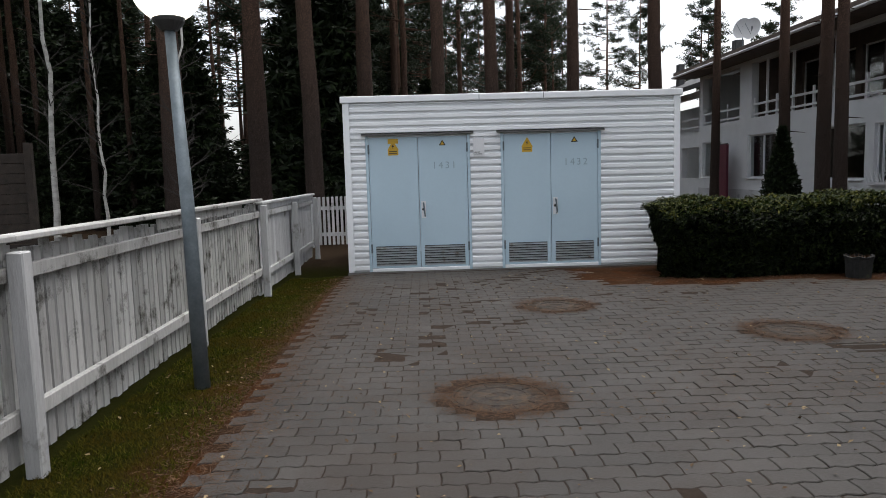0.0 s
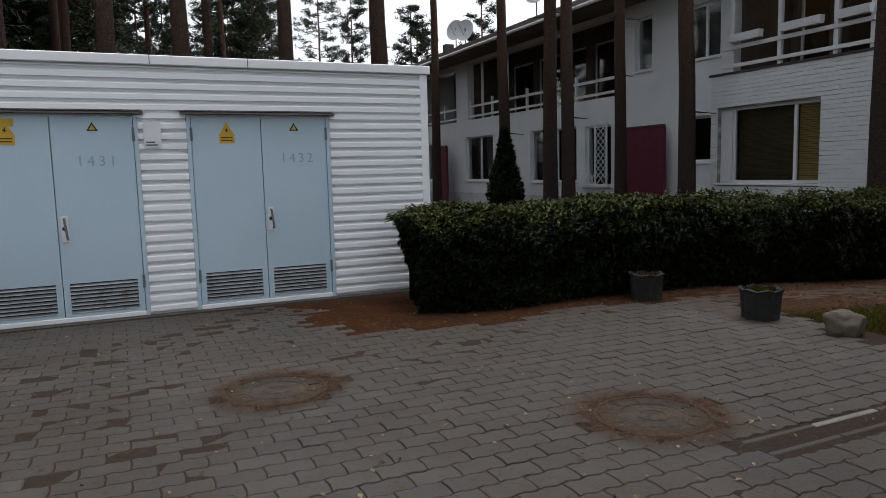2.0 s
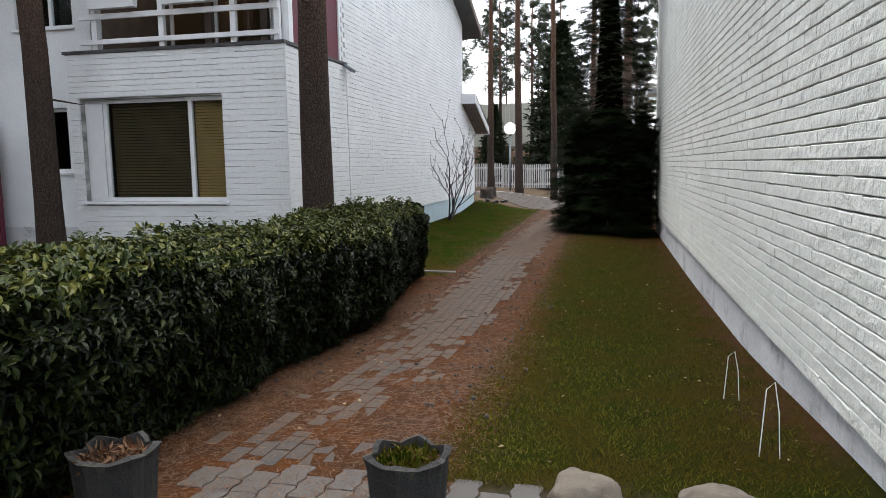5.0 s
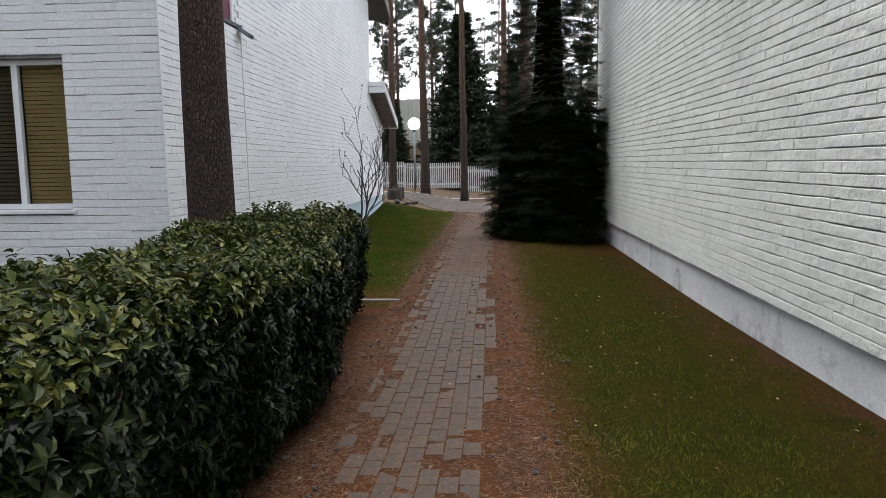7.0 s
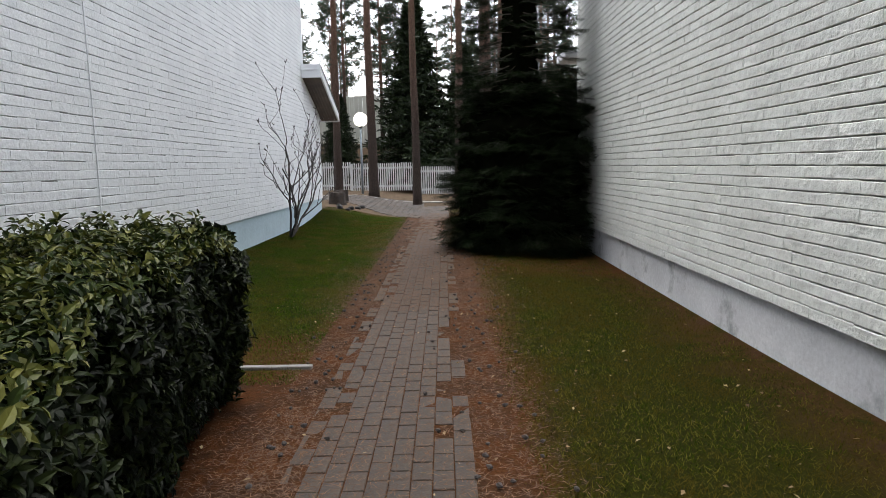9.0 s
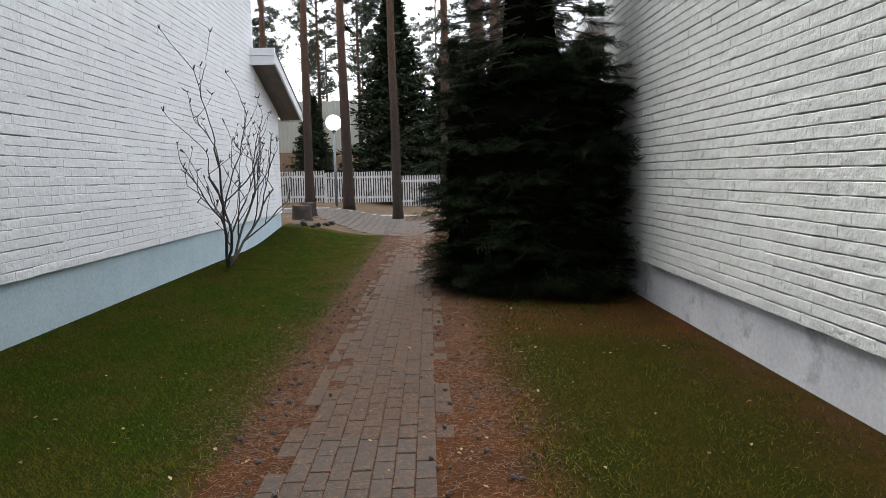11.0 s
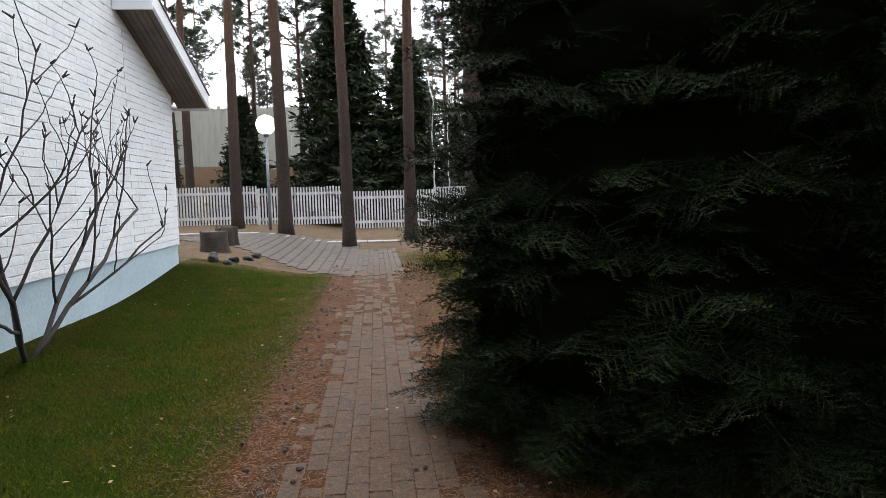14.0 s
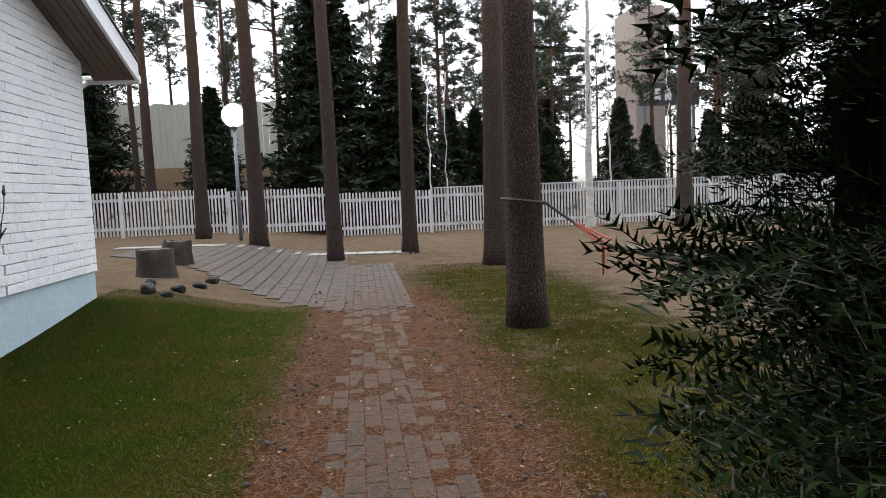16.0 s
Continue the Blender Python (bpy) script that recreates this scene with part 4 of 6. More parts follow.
def make_pine(seed, h=17.0, r=0.17, crown=0.5, limbs=26, tufts=9, at=None):
    """A pine: tall bare trunk with dead stubs, limbs and clumps of needles above."""
    rng = random.Random(seed)
    t = thing("pine_tree", "tall pine with bare flaking trunk and high crown", "tree", group="pine trees")
    pts, rad = trunk_points(rng, h, r)
    b = Builder().tube(pts, rad, 14)
    for _ in range(7):
        z = rng.uniform(2.5, h * crown)
        w = rng.uniform(0, 6.28)
        L = rng.uniform(0.1, 0.5)
        b.tube([(0.8 * r * math.cos(w), 0.8 * r * math.sin(w), z), ((r + L) * math.cos(w), (r + L) * math.sin(w), z - 0.15 * L)], [0.018, 0.006], 5)
    part("trunk", b, PINE_BARK, t, smooth=True)
    lb, nb = Builder(), Builder()
    for i in range(limbs):
        f = (i + rng.random()) / limbs
        z = h * (crown + (0.99 - crown) * f)
        k = min(len(pts) - 2, max(0, int(len(pts) * (z / h) ** 0.77)))
        cx, cy = pts[k][0], pts[k][1]
        w = rng.uniform(0, 6.28)
        L = h * 0.17 * (1.05 - 0.65 * f) * rng.uniform(0.55, 1.2)
        rise = rng.uniform(-0.1, 0.45)
        mid = (cx + 0.5 * L * math.cos(w), cy + 0.5 * L * math.sin(w), z + 0.3 * L * rise)
        w2 = w + rng.uniform(-0.4, 0.4)
        end = (mid[0] + 0.5 * L * math.cos(w2), mid[1] + 0.5 * L * math.sin(w2), mid[2] + 0.5 * L * (rise + 0.25))
        lb.tube([(cx, cy, z), mid, end], [0.05 * (1.2 - f), 0.03, 0.012], 5)
        for j in range(tufts):
            q = rng.uniform(0.35, 1.05)
            base = Vector(mid).lerp(Vector(end), (q - 0.4) / 0.6) if q > 0.4 else Vector((cx, cy, z)).lerp(Vector(mid), q / 0.5)
            off = Vector((rng.gauss(0, 0.24), rng.gauss(0, 0.24), rng.gauss(0.06, 0.13))) * (L / 2.0)
            tip = base + off
            if j % 2 == 0:
                lb.tube([tuple(base), tuple(tip)], [0.012, 0.005], 4, caps=False)
            for _ in range(3):
                c = tip + Vector((rng.gauss(0, 0.12), rng.gauss(0, 0.12), rng.gauss(0, 0.07)))
                blades(nb, rng, c, 9, 0.26, 0.35, 0.10)
    part("limb_work", lb, PINE_BARK, t, smooth=True)
    part("crown", nb, NEEDLES, t, fix=False)
    return t


def make_spruce(seed, h=9.0, r=1.5, whorls=26, per=8, twigs=7, needle=0.16, skirt=0.1):
    """A spruce: dense drooping branches to the ground."""
    rng = random.Random(seed)
    t = thing("spruce_tree", "dense dark green spruce with branches to the ground", "tree", group="spruce trees")
    part("trunk", Builder().tube([(0, 0, -0.2), (0, 0, h * 0.5), (0.03, 0, h)], [0.035 * h * 0.45, 0.02 * h * 0.4, 0.01], 9), BARK_PLAIN, t, smooth=True)
    lb, nb = Builder(), Builder()
    for i in range(whorls):
        f = i / whorls
        z = skirt + (h - skirt) * f
        R = r * (1 - f) ** 1.05 * (0.72 + 0.28 * min(1, f * 8 + 0.3)) + 0.1
        for j in range(per):
            w = 2 * math.pi * (j + rng.random()) / per + i * 0.7
            L = R * rng.uniform(0.72, 1.16)
            droop = rng.uniform(0.06, 0.3)
            d = Vector((math.cos(w), math.sin(w), 0))
            s = Vector((-math.sin(w), math.cos(w), 0))
            zz = z + rng.uniform(-0.5, 0.5) * h / whorls
            def at(q):
                return d * (L * q) + Vector((0, 0, zz + L * (0.16 * q - (droop + 0.14) * q * q + 0.10 * q ** 4)))
            lb.tube([tuple(at(q)) for q in (0.0, 0.35, 0.7, 1.0)], [0.022, 0.015, 0.009, 0.004], 4, caps=False)
            for k in range(twigs):
                q = 0.16 + 0.84 * (k + rng.random() * 0.8) / twigs
                base = at(min(q, 1.0))
                for sgn in (-1, 1):
                    tl = (0.20 + 0.30 * (1 - q)) * min(1.4, L) * rng.uniform(0.7, 1.2)
                    dr = (s * sgn * rng.uniform(0.6, 1.0) + d * rng.uniform(0.4, 0.9) + Vector((0, 0, rng.uniform(-0.45, 0.05)))).normalized()
                    blades(nb, rng, base + dr * tl * 0.3, 3, needle * 1.9, -0.15, 0.13, 0.5)
                    blades(nb, rng, base + dr * tl * 0.8, 3, needle * 1.6, -0.15, 0.13, 0.5)
    for i in range(14):
        blades(nb, rng, (0, 0, h - 0.06 * i), 3, 0.12, 0.8, 0.12)
    part("branch_work", lb, TWIG, t, fix=False)
    part("needles", nb, SPRUCE, t, fix=False)
    return t


rng = random.Random(11)
PINES = [make_pine(s, h, 0.17, c, 34, 13) for s, h, c in ((1, 17, 0.42), (2, 15.5, 0.5), (3, 18.5, 0.38))]
TALL = [make_pine(s, 19, 0.17, 0.62, 18, 6) for s in (5, 6)]


def plant(kind, x, y, scale=1.0, girth=None, turn=None):
    """A copy of a tree at a place; girth: its trunk's radius."""
    a = rng.uniform(0, 360) if turn is None else turn
    ob = copy_thing(kind, pose(x, y, gz(x, y), 0, 0, a))
    k = scale if girth is None else girth / 0.17
    ob.scale = (k, k, scale)
    return ob


# pines that stand on their own along the walk: place, trunk radius
for i, (x, y, r) in enumerate(((12.1, 10.6, 0.23), (12.0, 14.9, 0.2), (12.0, 17.17, 0.16), (10.15, 16.75, 0.17), (10.15, 17.5, 0.19), (12.0, 22.9, 0.2), (12, 28.4, 0.19),
                              (35.5, 9.09, 0.16), (37.8, 10.96, 0.2), (40.6, 12.84, 0.19), (36.3, 7.47, 0.17), (27.65, 6.9, 0.19), (33.6, 6.05, 0.22),
                              (-2.45, 17.0, 0.24), (-1.25, 18.5, 0.2), (0.55, 18, 0.2), (1.95, 18, 0.2), (2.6, 19.5, 0.12), (4.1, 18.5, 0.19), (6.1, 18, 0.2), (-4.2, 19, 0.3),
                              (40.5, -1.0, 0.24), (45.5, 15.5, 0.18), (41.5, 17.5, 0.25))):
    plant(TALL[i % 2], x, y, 1.0, r)

# the wood to the north and west of the hut
spots = []
while len(spots) < 62:
    x, y = rng.uniform(-34, 13), rng.uniform(17, 58)
    if x > 10 and y > 20 or abs(x - 4) < 6 and y > 50 or (x > -1.2 and y < 24):
        continue
    if all((x - a) ** 2 + (y - c) ** 2 > 3.5 for a, c in spots):
        spots.append((x, y))
        plant(PINES[len(spots) % 3] if len(spots) % 2 else TALL[len(spots) % 4 // 2], x, y, rng.uniform(0.75, 1.1), rng.uniform(0.1, 0.22))
for _ in range(16):
    plant(TALL[0], rng.uniform(-16, -3.5), rng.uniform(12, 30), rng.uniform(0.7, 1.0), rng.uniform(0.1, 0.2))

# far wood beyond the fence to the east
for _ in range(66):
    x, y = rng.uniform(60, 100), rng.uniform(-40, 46)
    if abs(y + 9.5) < 3 and x < 70:
        continue
    plant(PINES[rng.randrange(3)], x, y, rng.uniform(0.75, 1.05), rng.uniform(0.12, 0.2))
for x, y, s in ((47.5, 16.5, 0.7), (49, 11.5, 0.8), (50.5, 5.0, 0.75), (49, 2.5, 0.7), (52, 14.0, 0.85)):
    plant(PINES[rng.randrange(3)], x, y, s, 0.13)

SPRUCES = [make_spruce(21, 9.0, 2.9, 30, 9, 9, 0.2), make_spruce(22, 8.0, 2.6, 27, 9, 9, 0.2)]
for x, y, s in ((47.2, 9.6, 1.1), (47.6, 6.9, 0.95), (46.6, 13.6, 0.55), (51, 3.4, 0.55), (50, 0.5, 0.5), (52, -3.5, 0.6), (49, 19, 0.9), (54, 22.5, 1.0), (50.0, 4.6, 0.5)):
    ob = copy_thing(SPRUCES[rng.randrange(2)], pose(x, y, gz(x, y) - 0.1, 0, 0, rng.uniform(0, 360)))
    ob.scale = (s, s, s)
for x, y, s in ((48, -6, 0.5), (50, -10, 0.6), (47, -13, 0.55), (53, -16, 0.8), (56, -6.5, 0.5), (58, -1, 0.7), (60, -12, 0.7), (57, 3, 0.6), (47.5, -3.2, 0.35), (46.5, 2.2, 0.35), (62, -22, 1.0), (55, -26, 0.9), (64, 6, 0.8), (66, -4, 0.9), (66, -18, 1.0), (45.5, -8, 0.4)):
    ob = copy_thing(SPRUCES[rng.randrange(2)], pose(x, y, gz(x, y) - 0.1, 0, 0, rng.uniform(0, 360)))
    ob.scale = (s, s, s)
for _ in range(30):
    x, y = rng.uniform(-30, 3), rng.uniform(19, 44)
    if x > -2.5 and y < 30:
        continue
    s = rng.uniform(0.4, 0.75)
    ob = copy_thing(SPRUCES[rng.randrange(2)], pose(x, y, -0.1, 0, 0, rng.uniform(0, 360)))
    ob.scale = (s, s, s * 1.2)
for x, y, s in ((32, 22, 1.0), (36, 30, 1.0), (31, 36, 0.9), (40, 40, 1.1), (33, 46, 1.0), (38, 52, 1.0), (30, 58, 1.05), (24, 60, 1.0), (20, 64, 1.1), (16, 60, 0.95), (14, 68, 1.05), (27, 66, 1.0), (44, 34, 1.0), (60, -8.6, 0.8), (58, -11.5, 0.75), (62, -13.5, 0.8)):
    plant(PINES[rng.randrange(3)], x, y, s, 0.16)
for t in PINES + TALL + SPRUCES:
    t.location = (-50 - 6 * (PINES + TALL + SPRUCES).index(t), 60, 0)

for _ in range(46):
    x, y = rng.uniform(-42, -2.5), rng.uniform(24, 52)
    if abs(x + 5.0 + 0.28 * (y - 24)) < 1.2:
        continue
    s = rng.uniform(0.8, 1.5)
    ob = copy_thing(SPRUCES[rng.randrange(2)], pose(x, y, -0.1, 0, 0, rng.uniform(0, 360)))
    ob.scale = (s, s, s * 1.1)
for _ in range(26):
    plant(PINES[rng.randrange(3)], rng.uniform(-6, 12), rng.uniform(54, 80), rng.uniform(0.8, 1.1), 0.15)

def spray(q):
    """One flat spruce spray along +x: a shoot with side twigs, all set with needles. Gives needle and twig triangles."""
    tri, wood = [], []
    lines = [(Vector((0, 0, 0)), Vector((1, 0, 0)), 0.30)]
    for k in range(16):
        u = 0.02 + 0.26 * k / 16
        a = q.uniform(0.7, 1.05) * (1 if k % 2 else -1)
        lines.append((Vector((u, 0, 0)), Vector((math.cos(a), math.sin(a), q.uniform(-0.25, 0.1))).normalized(), (0.17 - 0.40 * u) * q.uniform(0.7, 1.2)))
    for p, d, L in lines:
        s = d.cross(Vector((0, 0, 1))).normalized()
        u = s.cross(d)
        w = s * 0.0016
        wood += [p - w, p + w, p + d * L]
        for k in range(int(L / 0.0115)):
            c = p + d * (L * (k + 0.5) / int(L / 0.0115))
            for sgn in (-1, 1):
                a = q.uniform(-0.3, 1.1)
                o = s * sgn * math.cos(a) + u * math.sin(a)
                tri += [c - d * 0.0036, c + d * 0.0036, c + (o + d * q.uniform(0.5, 1.0)) * q.uniform(0.010, 0.017)]
    return np.array([tuple(v) for v in tri]), np.array([tuple(v) for v in wood])


def triangles(name, blocks, mat, parent):
    """One mesh of loose triangles."""
    v = np.concatenate(blocks)
    me = bpy.data.meshes.new(name)
    n = len(v) // 3
    me.vertices.add(3 * n)
    me.vertices.foreach_set("co", v.astype(np.float32).ravel())
    me.loops.add(3 * n)
    me.loops.foreach_set("vertex_index", np.arange(3 * n, dtype=np.int32))
    me.polygons.add(n)
    me.polygons.foreach_set("loop_start", np.arange(0, 3 * n, 3, dtype=np.int32))
    me.update(calc_edges=True)
    me.materials.append(mat)
    ob = new(name, me)
    ob.parent = parent
    return ob


def make_near_spruce(x, y, h, r, wall_y):
    """A spruce beside the path: whorls of drooping branches with upturned ends, thinning out above."""
    q = random.Random(31)
    t = thing("spruce_tree", "dense dark spruce close beside the garden path", "tree", (x, y, gz(x, y)), group="spruce trees")
    part("trunk", Builder().tube([(0, 0, -0.2), (0, 0, h * 0.5), (0.03, 0, h)], [0.12, 0.06, 0.01], 10), BARK_PLAIN, t, smooth=True)
    kinds = [spray(q) for _ in range(5)]

    def reach(z):
        return r * (1 - max(0.0, z / h) ** 2.3) * (0.93 + 0.07 * step(0.0, 0.6, z))

    room = y - wall_y
    needles, wood, lb = [], [], Builder()
    whorls, per = 60, 17
    for i in range(whorls):
        z = 0.10 + (h - 0.3) * (i / whorls) ** 1.15
        for j in range(per if z < 2.9 else 9):
            w = 2 * math.pi * (j + q.random()) / per + i * 0.7
            if z >= 2.9:
                w = 2 * math.pi * (j + q.random()) / 9 + i * 0.7
            zz = z + q.uniform(-0.06, 0.06)
            lumpy = 1 + 0.16 * noise.noise(Vector((1.6 * math.cos(w), 1.6 * math.sin(w), zz * 1.5)))
            L = reach(zz) * lumpy * q.uniform(0.78, 1.04)
            d = Vector((math.cos(w), math.sin(w), 0))
            if d.y < -0.05:
                L = min(L, (room - 0.03) / -d.y)
            L = max(0.12, L - 0.20)
            droop = q.uniform(0.10, 0.32)

            def at(f):
                return d * (L * f) + Vector((0, 0, zz + 0.12 + L * (0.10 * f - (droop + 0.2) * f * f + 0.16 * f ** 4)))

            lb.tube([tuple(at(f)) for f in (0.0, 0.35, 0.7, 1.0)], [0.013, 0.009, 0.005, 0.0015], 4, caps=False)
            for f, yaw in ((0.96, 0.0), (0.92, 0.45), (0.88, -0.5), (0.80, 0.75), (0.76, -0.8), (0.66, 0.2)):
                tan = (at(min(1.0, f + 0.06)) - at(f - 0.06)).normalized()
                tan.rotate(Euler((0, 0, yaw + q.gauss(0, 0.15))))
                side = Vector((0, 0, 1)).cross(tan).normalized()
                side = (side + Vector((0, 0, q.gauss(0, 0.55)))).normalized()
                up = tan.cross(side).normalized()
                side = up.cross(tan)
                k = q.uniform(1.0, 1.5) * (1.0 if z < 3.2 else 0.75)
                m = np.array([tuple(tan * k), tuple(side * k), tuple(up * k)])
                c = np.array(tuple(at(f)))
                a, b = kinds[q.randrange(5)]
                needles.append(a @ m + c)
                wood.append(b @ m + c)
    # Near-black hull, added to close gaps and stand for the inner shade.
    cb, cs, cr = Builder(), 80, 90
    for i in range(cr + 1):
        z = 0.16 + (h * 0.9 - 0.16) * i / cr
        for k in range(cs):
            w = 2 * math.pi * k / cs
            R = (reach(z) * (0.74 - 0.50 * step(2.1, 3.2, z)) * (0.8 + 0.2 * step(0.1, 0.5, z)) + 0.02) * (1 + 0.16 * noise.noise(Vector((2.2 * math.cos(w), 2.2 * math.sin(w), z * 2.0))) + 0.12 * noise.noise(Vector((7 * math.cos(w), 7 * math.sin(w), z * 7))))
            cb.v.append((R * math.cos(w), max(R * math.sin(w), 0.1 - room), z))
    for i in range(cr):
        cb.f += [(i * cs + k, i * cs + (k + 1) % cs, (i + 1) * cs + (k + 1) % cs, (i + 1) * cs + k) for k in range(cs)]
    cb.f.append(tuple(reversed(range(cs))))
    part("shade_hull", cb, CORE, t, smooth=True, fix=False)
    part("branch_work", lb, BARK_PLAIN, t, fix=False)
    tagged(triangles("twig_work", wood, TWIG, t), kind="stuff")
    tagged(triangles("needles", needles, SPRUCE_NEAR, t), kind="stuff")


make_near_spruce(21.4, 6.72, 7.8, 1.42, 5.53)


def make_cypress():
    """Narrow dark conifer before the house."""
    r = random.Random(5)
    t = thing("thuja", "narrow dark evergreen thuja by the house", "tree", (11.4, 21.9, gz(11, 21)))
    part("trunk", Builder().tube([(0, 0, -0.1), (0, 0, 2.6)], [0.07, 0.02], 8), BARK_PLAIN, t)
    b = Builder()
    for _ in range(4200):
        z = r.random() ** 0.8 * 2.8
        R = 0.56 * math.sin(min(1.0, (z + 0.35) / 1.3) * 1.57) * (1 - max(0, z - 0.9) / 2.0)
        w, q = r.uniform(0, 6.28), math.sqrt(r.random())
        blades(b, r, (R * q * math.cos(w), R * q * math.sin(w), z), 3, 0.15, 0.7, 0.2)
    part("foliage", b, SPRUCE, t, fix=False)


make_cypress()


def make_birch(x, y, h, r, seed, lab="slender young birch with bare twigs"):
    q = random.Random(seed)
    t = thing("birch_tree", lab, "tree", (x, y, gz(x, y)), group="bare birches")
    pts, rad = trunk_points(q, h, r, 0.02, 0.06)
    part("trunk", Builder().tube(pts, rad, 9), BIRCH, t, smooth=True)
    b = Builder()
    for i in range(38):
        z = h * q.uniform(0.2, 0.97)
        w, L = q.uniform(0, 6.28), 0.2 * h * q.uniform(0.3, 1.0) * (1.15 - z / h)
        c = pts[min(len(pts) - 1, int(len(pts) * (z / h) ** 0.77))]
        p = [Vector((c[0], c[1], z))]
        d = Vector((math.cos(w), math.sin(w), 0.9))
        for k in range(4):
            d = d + Vector((q.gauss(0, 0.25), q.gauss(0, 0.25), q.gauss(0, 0.2)))
            p.append(p[-1] + d.normalized() * L / 4)
            if k:
                e = d + Vector((q.gauss(0, 0.7), q.gauss(0, 0.7), q.gauss(0.2, 0.4)))
                b.tube([tuple(p[-1]), tuple(p[-1] + e.normalized() * L * 0.4)], [0.006, 0.003], 3, caps=False)
        b.tube([tuple(v) for v in p], [0.016, 0.012, 0.009, 0.006, 0.003], 4, caps=False)
    tagged(part("twig_work", b, TWIG, t, fix=False), kind="stuff")


for i, (x, y, h, r) in enumerate(((42.2, 1.3, 10, 0.13), (45.5, 6.0, 6, 0.04), (45.8, 5.4, 5.5, 0.035), (46.5, -1.0, 7, 0.05), (45, -2.6, 6, 0.04), (46, 2.6, 6.5, 0.045), (-8.6, 17.0, 9, 0.08), (-6.3, 14.5, 6, 0.04), (-5.0, 15.5, 7, 0.05), (-4.3, 13.2, 4.5, 0.03))):
    make_birch(x, y, h, r, 40 + i)


# ---- the clipped hedge ----
def make_hedge():
    q = random.Random(9)
    x0, x1, y0, y1 = 3.3, 13.45, 9.05, 10.75
    t = thing("hedge", "clipped broad-leaved green hedge, yellowing and painted lighter on top", "hedge", (0, 0, 0))

    def tall(x):
        return 1.05 + 0.12 * step(10, 13.2, x) + 0.03 * math.sin(x * 2.3) + 0.025 * math.sin(x * 5.1) - 0.1 * (1 - step(3.2, 4.0, x))

    def uneven(x, y, z):
        return 0.10 * noise.noise(Vector((x * 2.2, y * 2.2, z * 2.6))) + 0.06 * noise.noise(Vector((x * 6, y * 6, z * 6.5)))

    def ends(x):
        """How far the rounded ends draw the sides in."""
        return 0.45 * (1 - math.sqrt(max(0.0, 1 - max(0.0, 1 - (x - x0) / 0.6) ** 2))) + 0.35 * (1 - math.sqrt(max(0.0, 1 - max(0.0, 1 - (x1 - x) / 0.5) ** 2)))

    def front(x, f):
        """The side towards the path at the height f of the whole; the foot stands back."""
        return y0 + 0.05 * math.sin(x * 1.7) + 0.04 * math.sin(x * 4.1) + 0.28 * step(9.5, 13.4, x) + ends(x) + 0.18 * (1 - f) ** 2.2 + 0.10 * max(0.0, f - 0.8) / 0.2

    # Solid near-black core, added to block light and darken the gaps.
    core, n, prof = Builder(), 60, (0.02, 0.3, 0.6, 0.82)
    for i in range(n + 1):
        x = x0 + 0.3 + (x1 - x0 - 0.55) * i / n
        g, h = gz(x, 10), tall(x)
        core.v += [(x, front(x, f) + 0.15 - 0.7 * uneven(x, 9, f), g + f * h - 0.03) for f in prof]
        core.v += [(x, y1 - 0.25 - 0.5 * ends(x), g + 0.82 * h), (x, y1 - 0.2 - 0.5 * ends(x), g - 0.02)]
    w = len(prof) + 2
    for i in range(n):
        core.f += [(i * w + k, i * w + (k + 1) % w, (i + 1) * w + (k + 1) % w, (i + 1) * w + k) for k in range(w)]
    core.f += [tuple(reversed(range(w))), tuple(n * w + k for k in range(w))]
    part("shade_core", core, CORE, t)

    def leaf(b, p, d, nrm, s):
        d = (d + Vector((q.gauss(0, 0.25), q.gauss(0, 0.25), q.gauss(0, 0.25)))).normalized()
        e = d.cross(nrm + Vector((q.gauss(0, 0.2), q.gauss(0, 0.2), q.gauss(0, 0.2)))).normalized()
        up = e.cross(d)
        n0 = len(b.v)
        a = s * q.uniform(0.17, 0.24)
        b.v += [tuple(p), tuple(p + d * s * 0.35 + e * a + up * s * 0.10), tuple(p + d * s * 0.68 + e * a * 0.75 + up * s * 0.06), tuple(p + d * s - up * s * 0.14), tuple(p + d * s * 0.68 - e * a * 0.75 + up * s * 0.06), tuple(p + d * s * 0.35 - e * a + up * s * 0.10), tuple(p + d * s * 0.5)]
        b.f += [(n0, n0 + 1, n0 + 2, n0 + 6), (n0 + 6, n0 + 2, n0 + 3), (n0, n0 + 6, n0 + 4, n0 + 5), (n0 + 6, n0 + 3, n0 + 4)]

    def shoot(b, p, nrm, n_leaves, lo, hi):
        """A shoot tip with a whorl of leaves that spread and droop."""
        ax = (nrm + Vector((q.gauss(0, 0.3), q.gauss(0, 0.3), q.gauss(0.25, 0.25)))).normalized()
        s = ax.orthogonal().normalized()
        u = ax.cross(s)
        for k in range(n_leaves):
            a = 2.4 * k + q.uniform(-0.4, 0.4)
            o = s * math.cos(a) + u * math.sin(a)
            leaf(b, p - ax * 0.012 * k, (ax * q.uniform(0.15, 0.7) + o + Vector((0, 0, -0.15))).normalized(), ax, q.uniform(lo, hi))

    def on_side():
        x, f = q.uniform(x0, x1), q.uniform(0.03, 1.0)
        g = gz(x, 10)
        return x, f, Vector((x, front(x, f), g + f * tall(x)))

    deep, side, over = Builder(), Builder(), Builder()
    # Leaves set deeper, coloured near black for the shade among the shoots.
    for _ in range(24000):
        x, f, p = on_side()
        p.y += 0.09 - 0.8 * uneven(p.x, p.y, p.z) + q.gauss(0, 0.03)
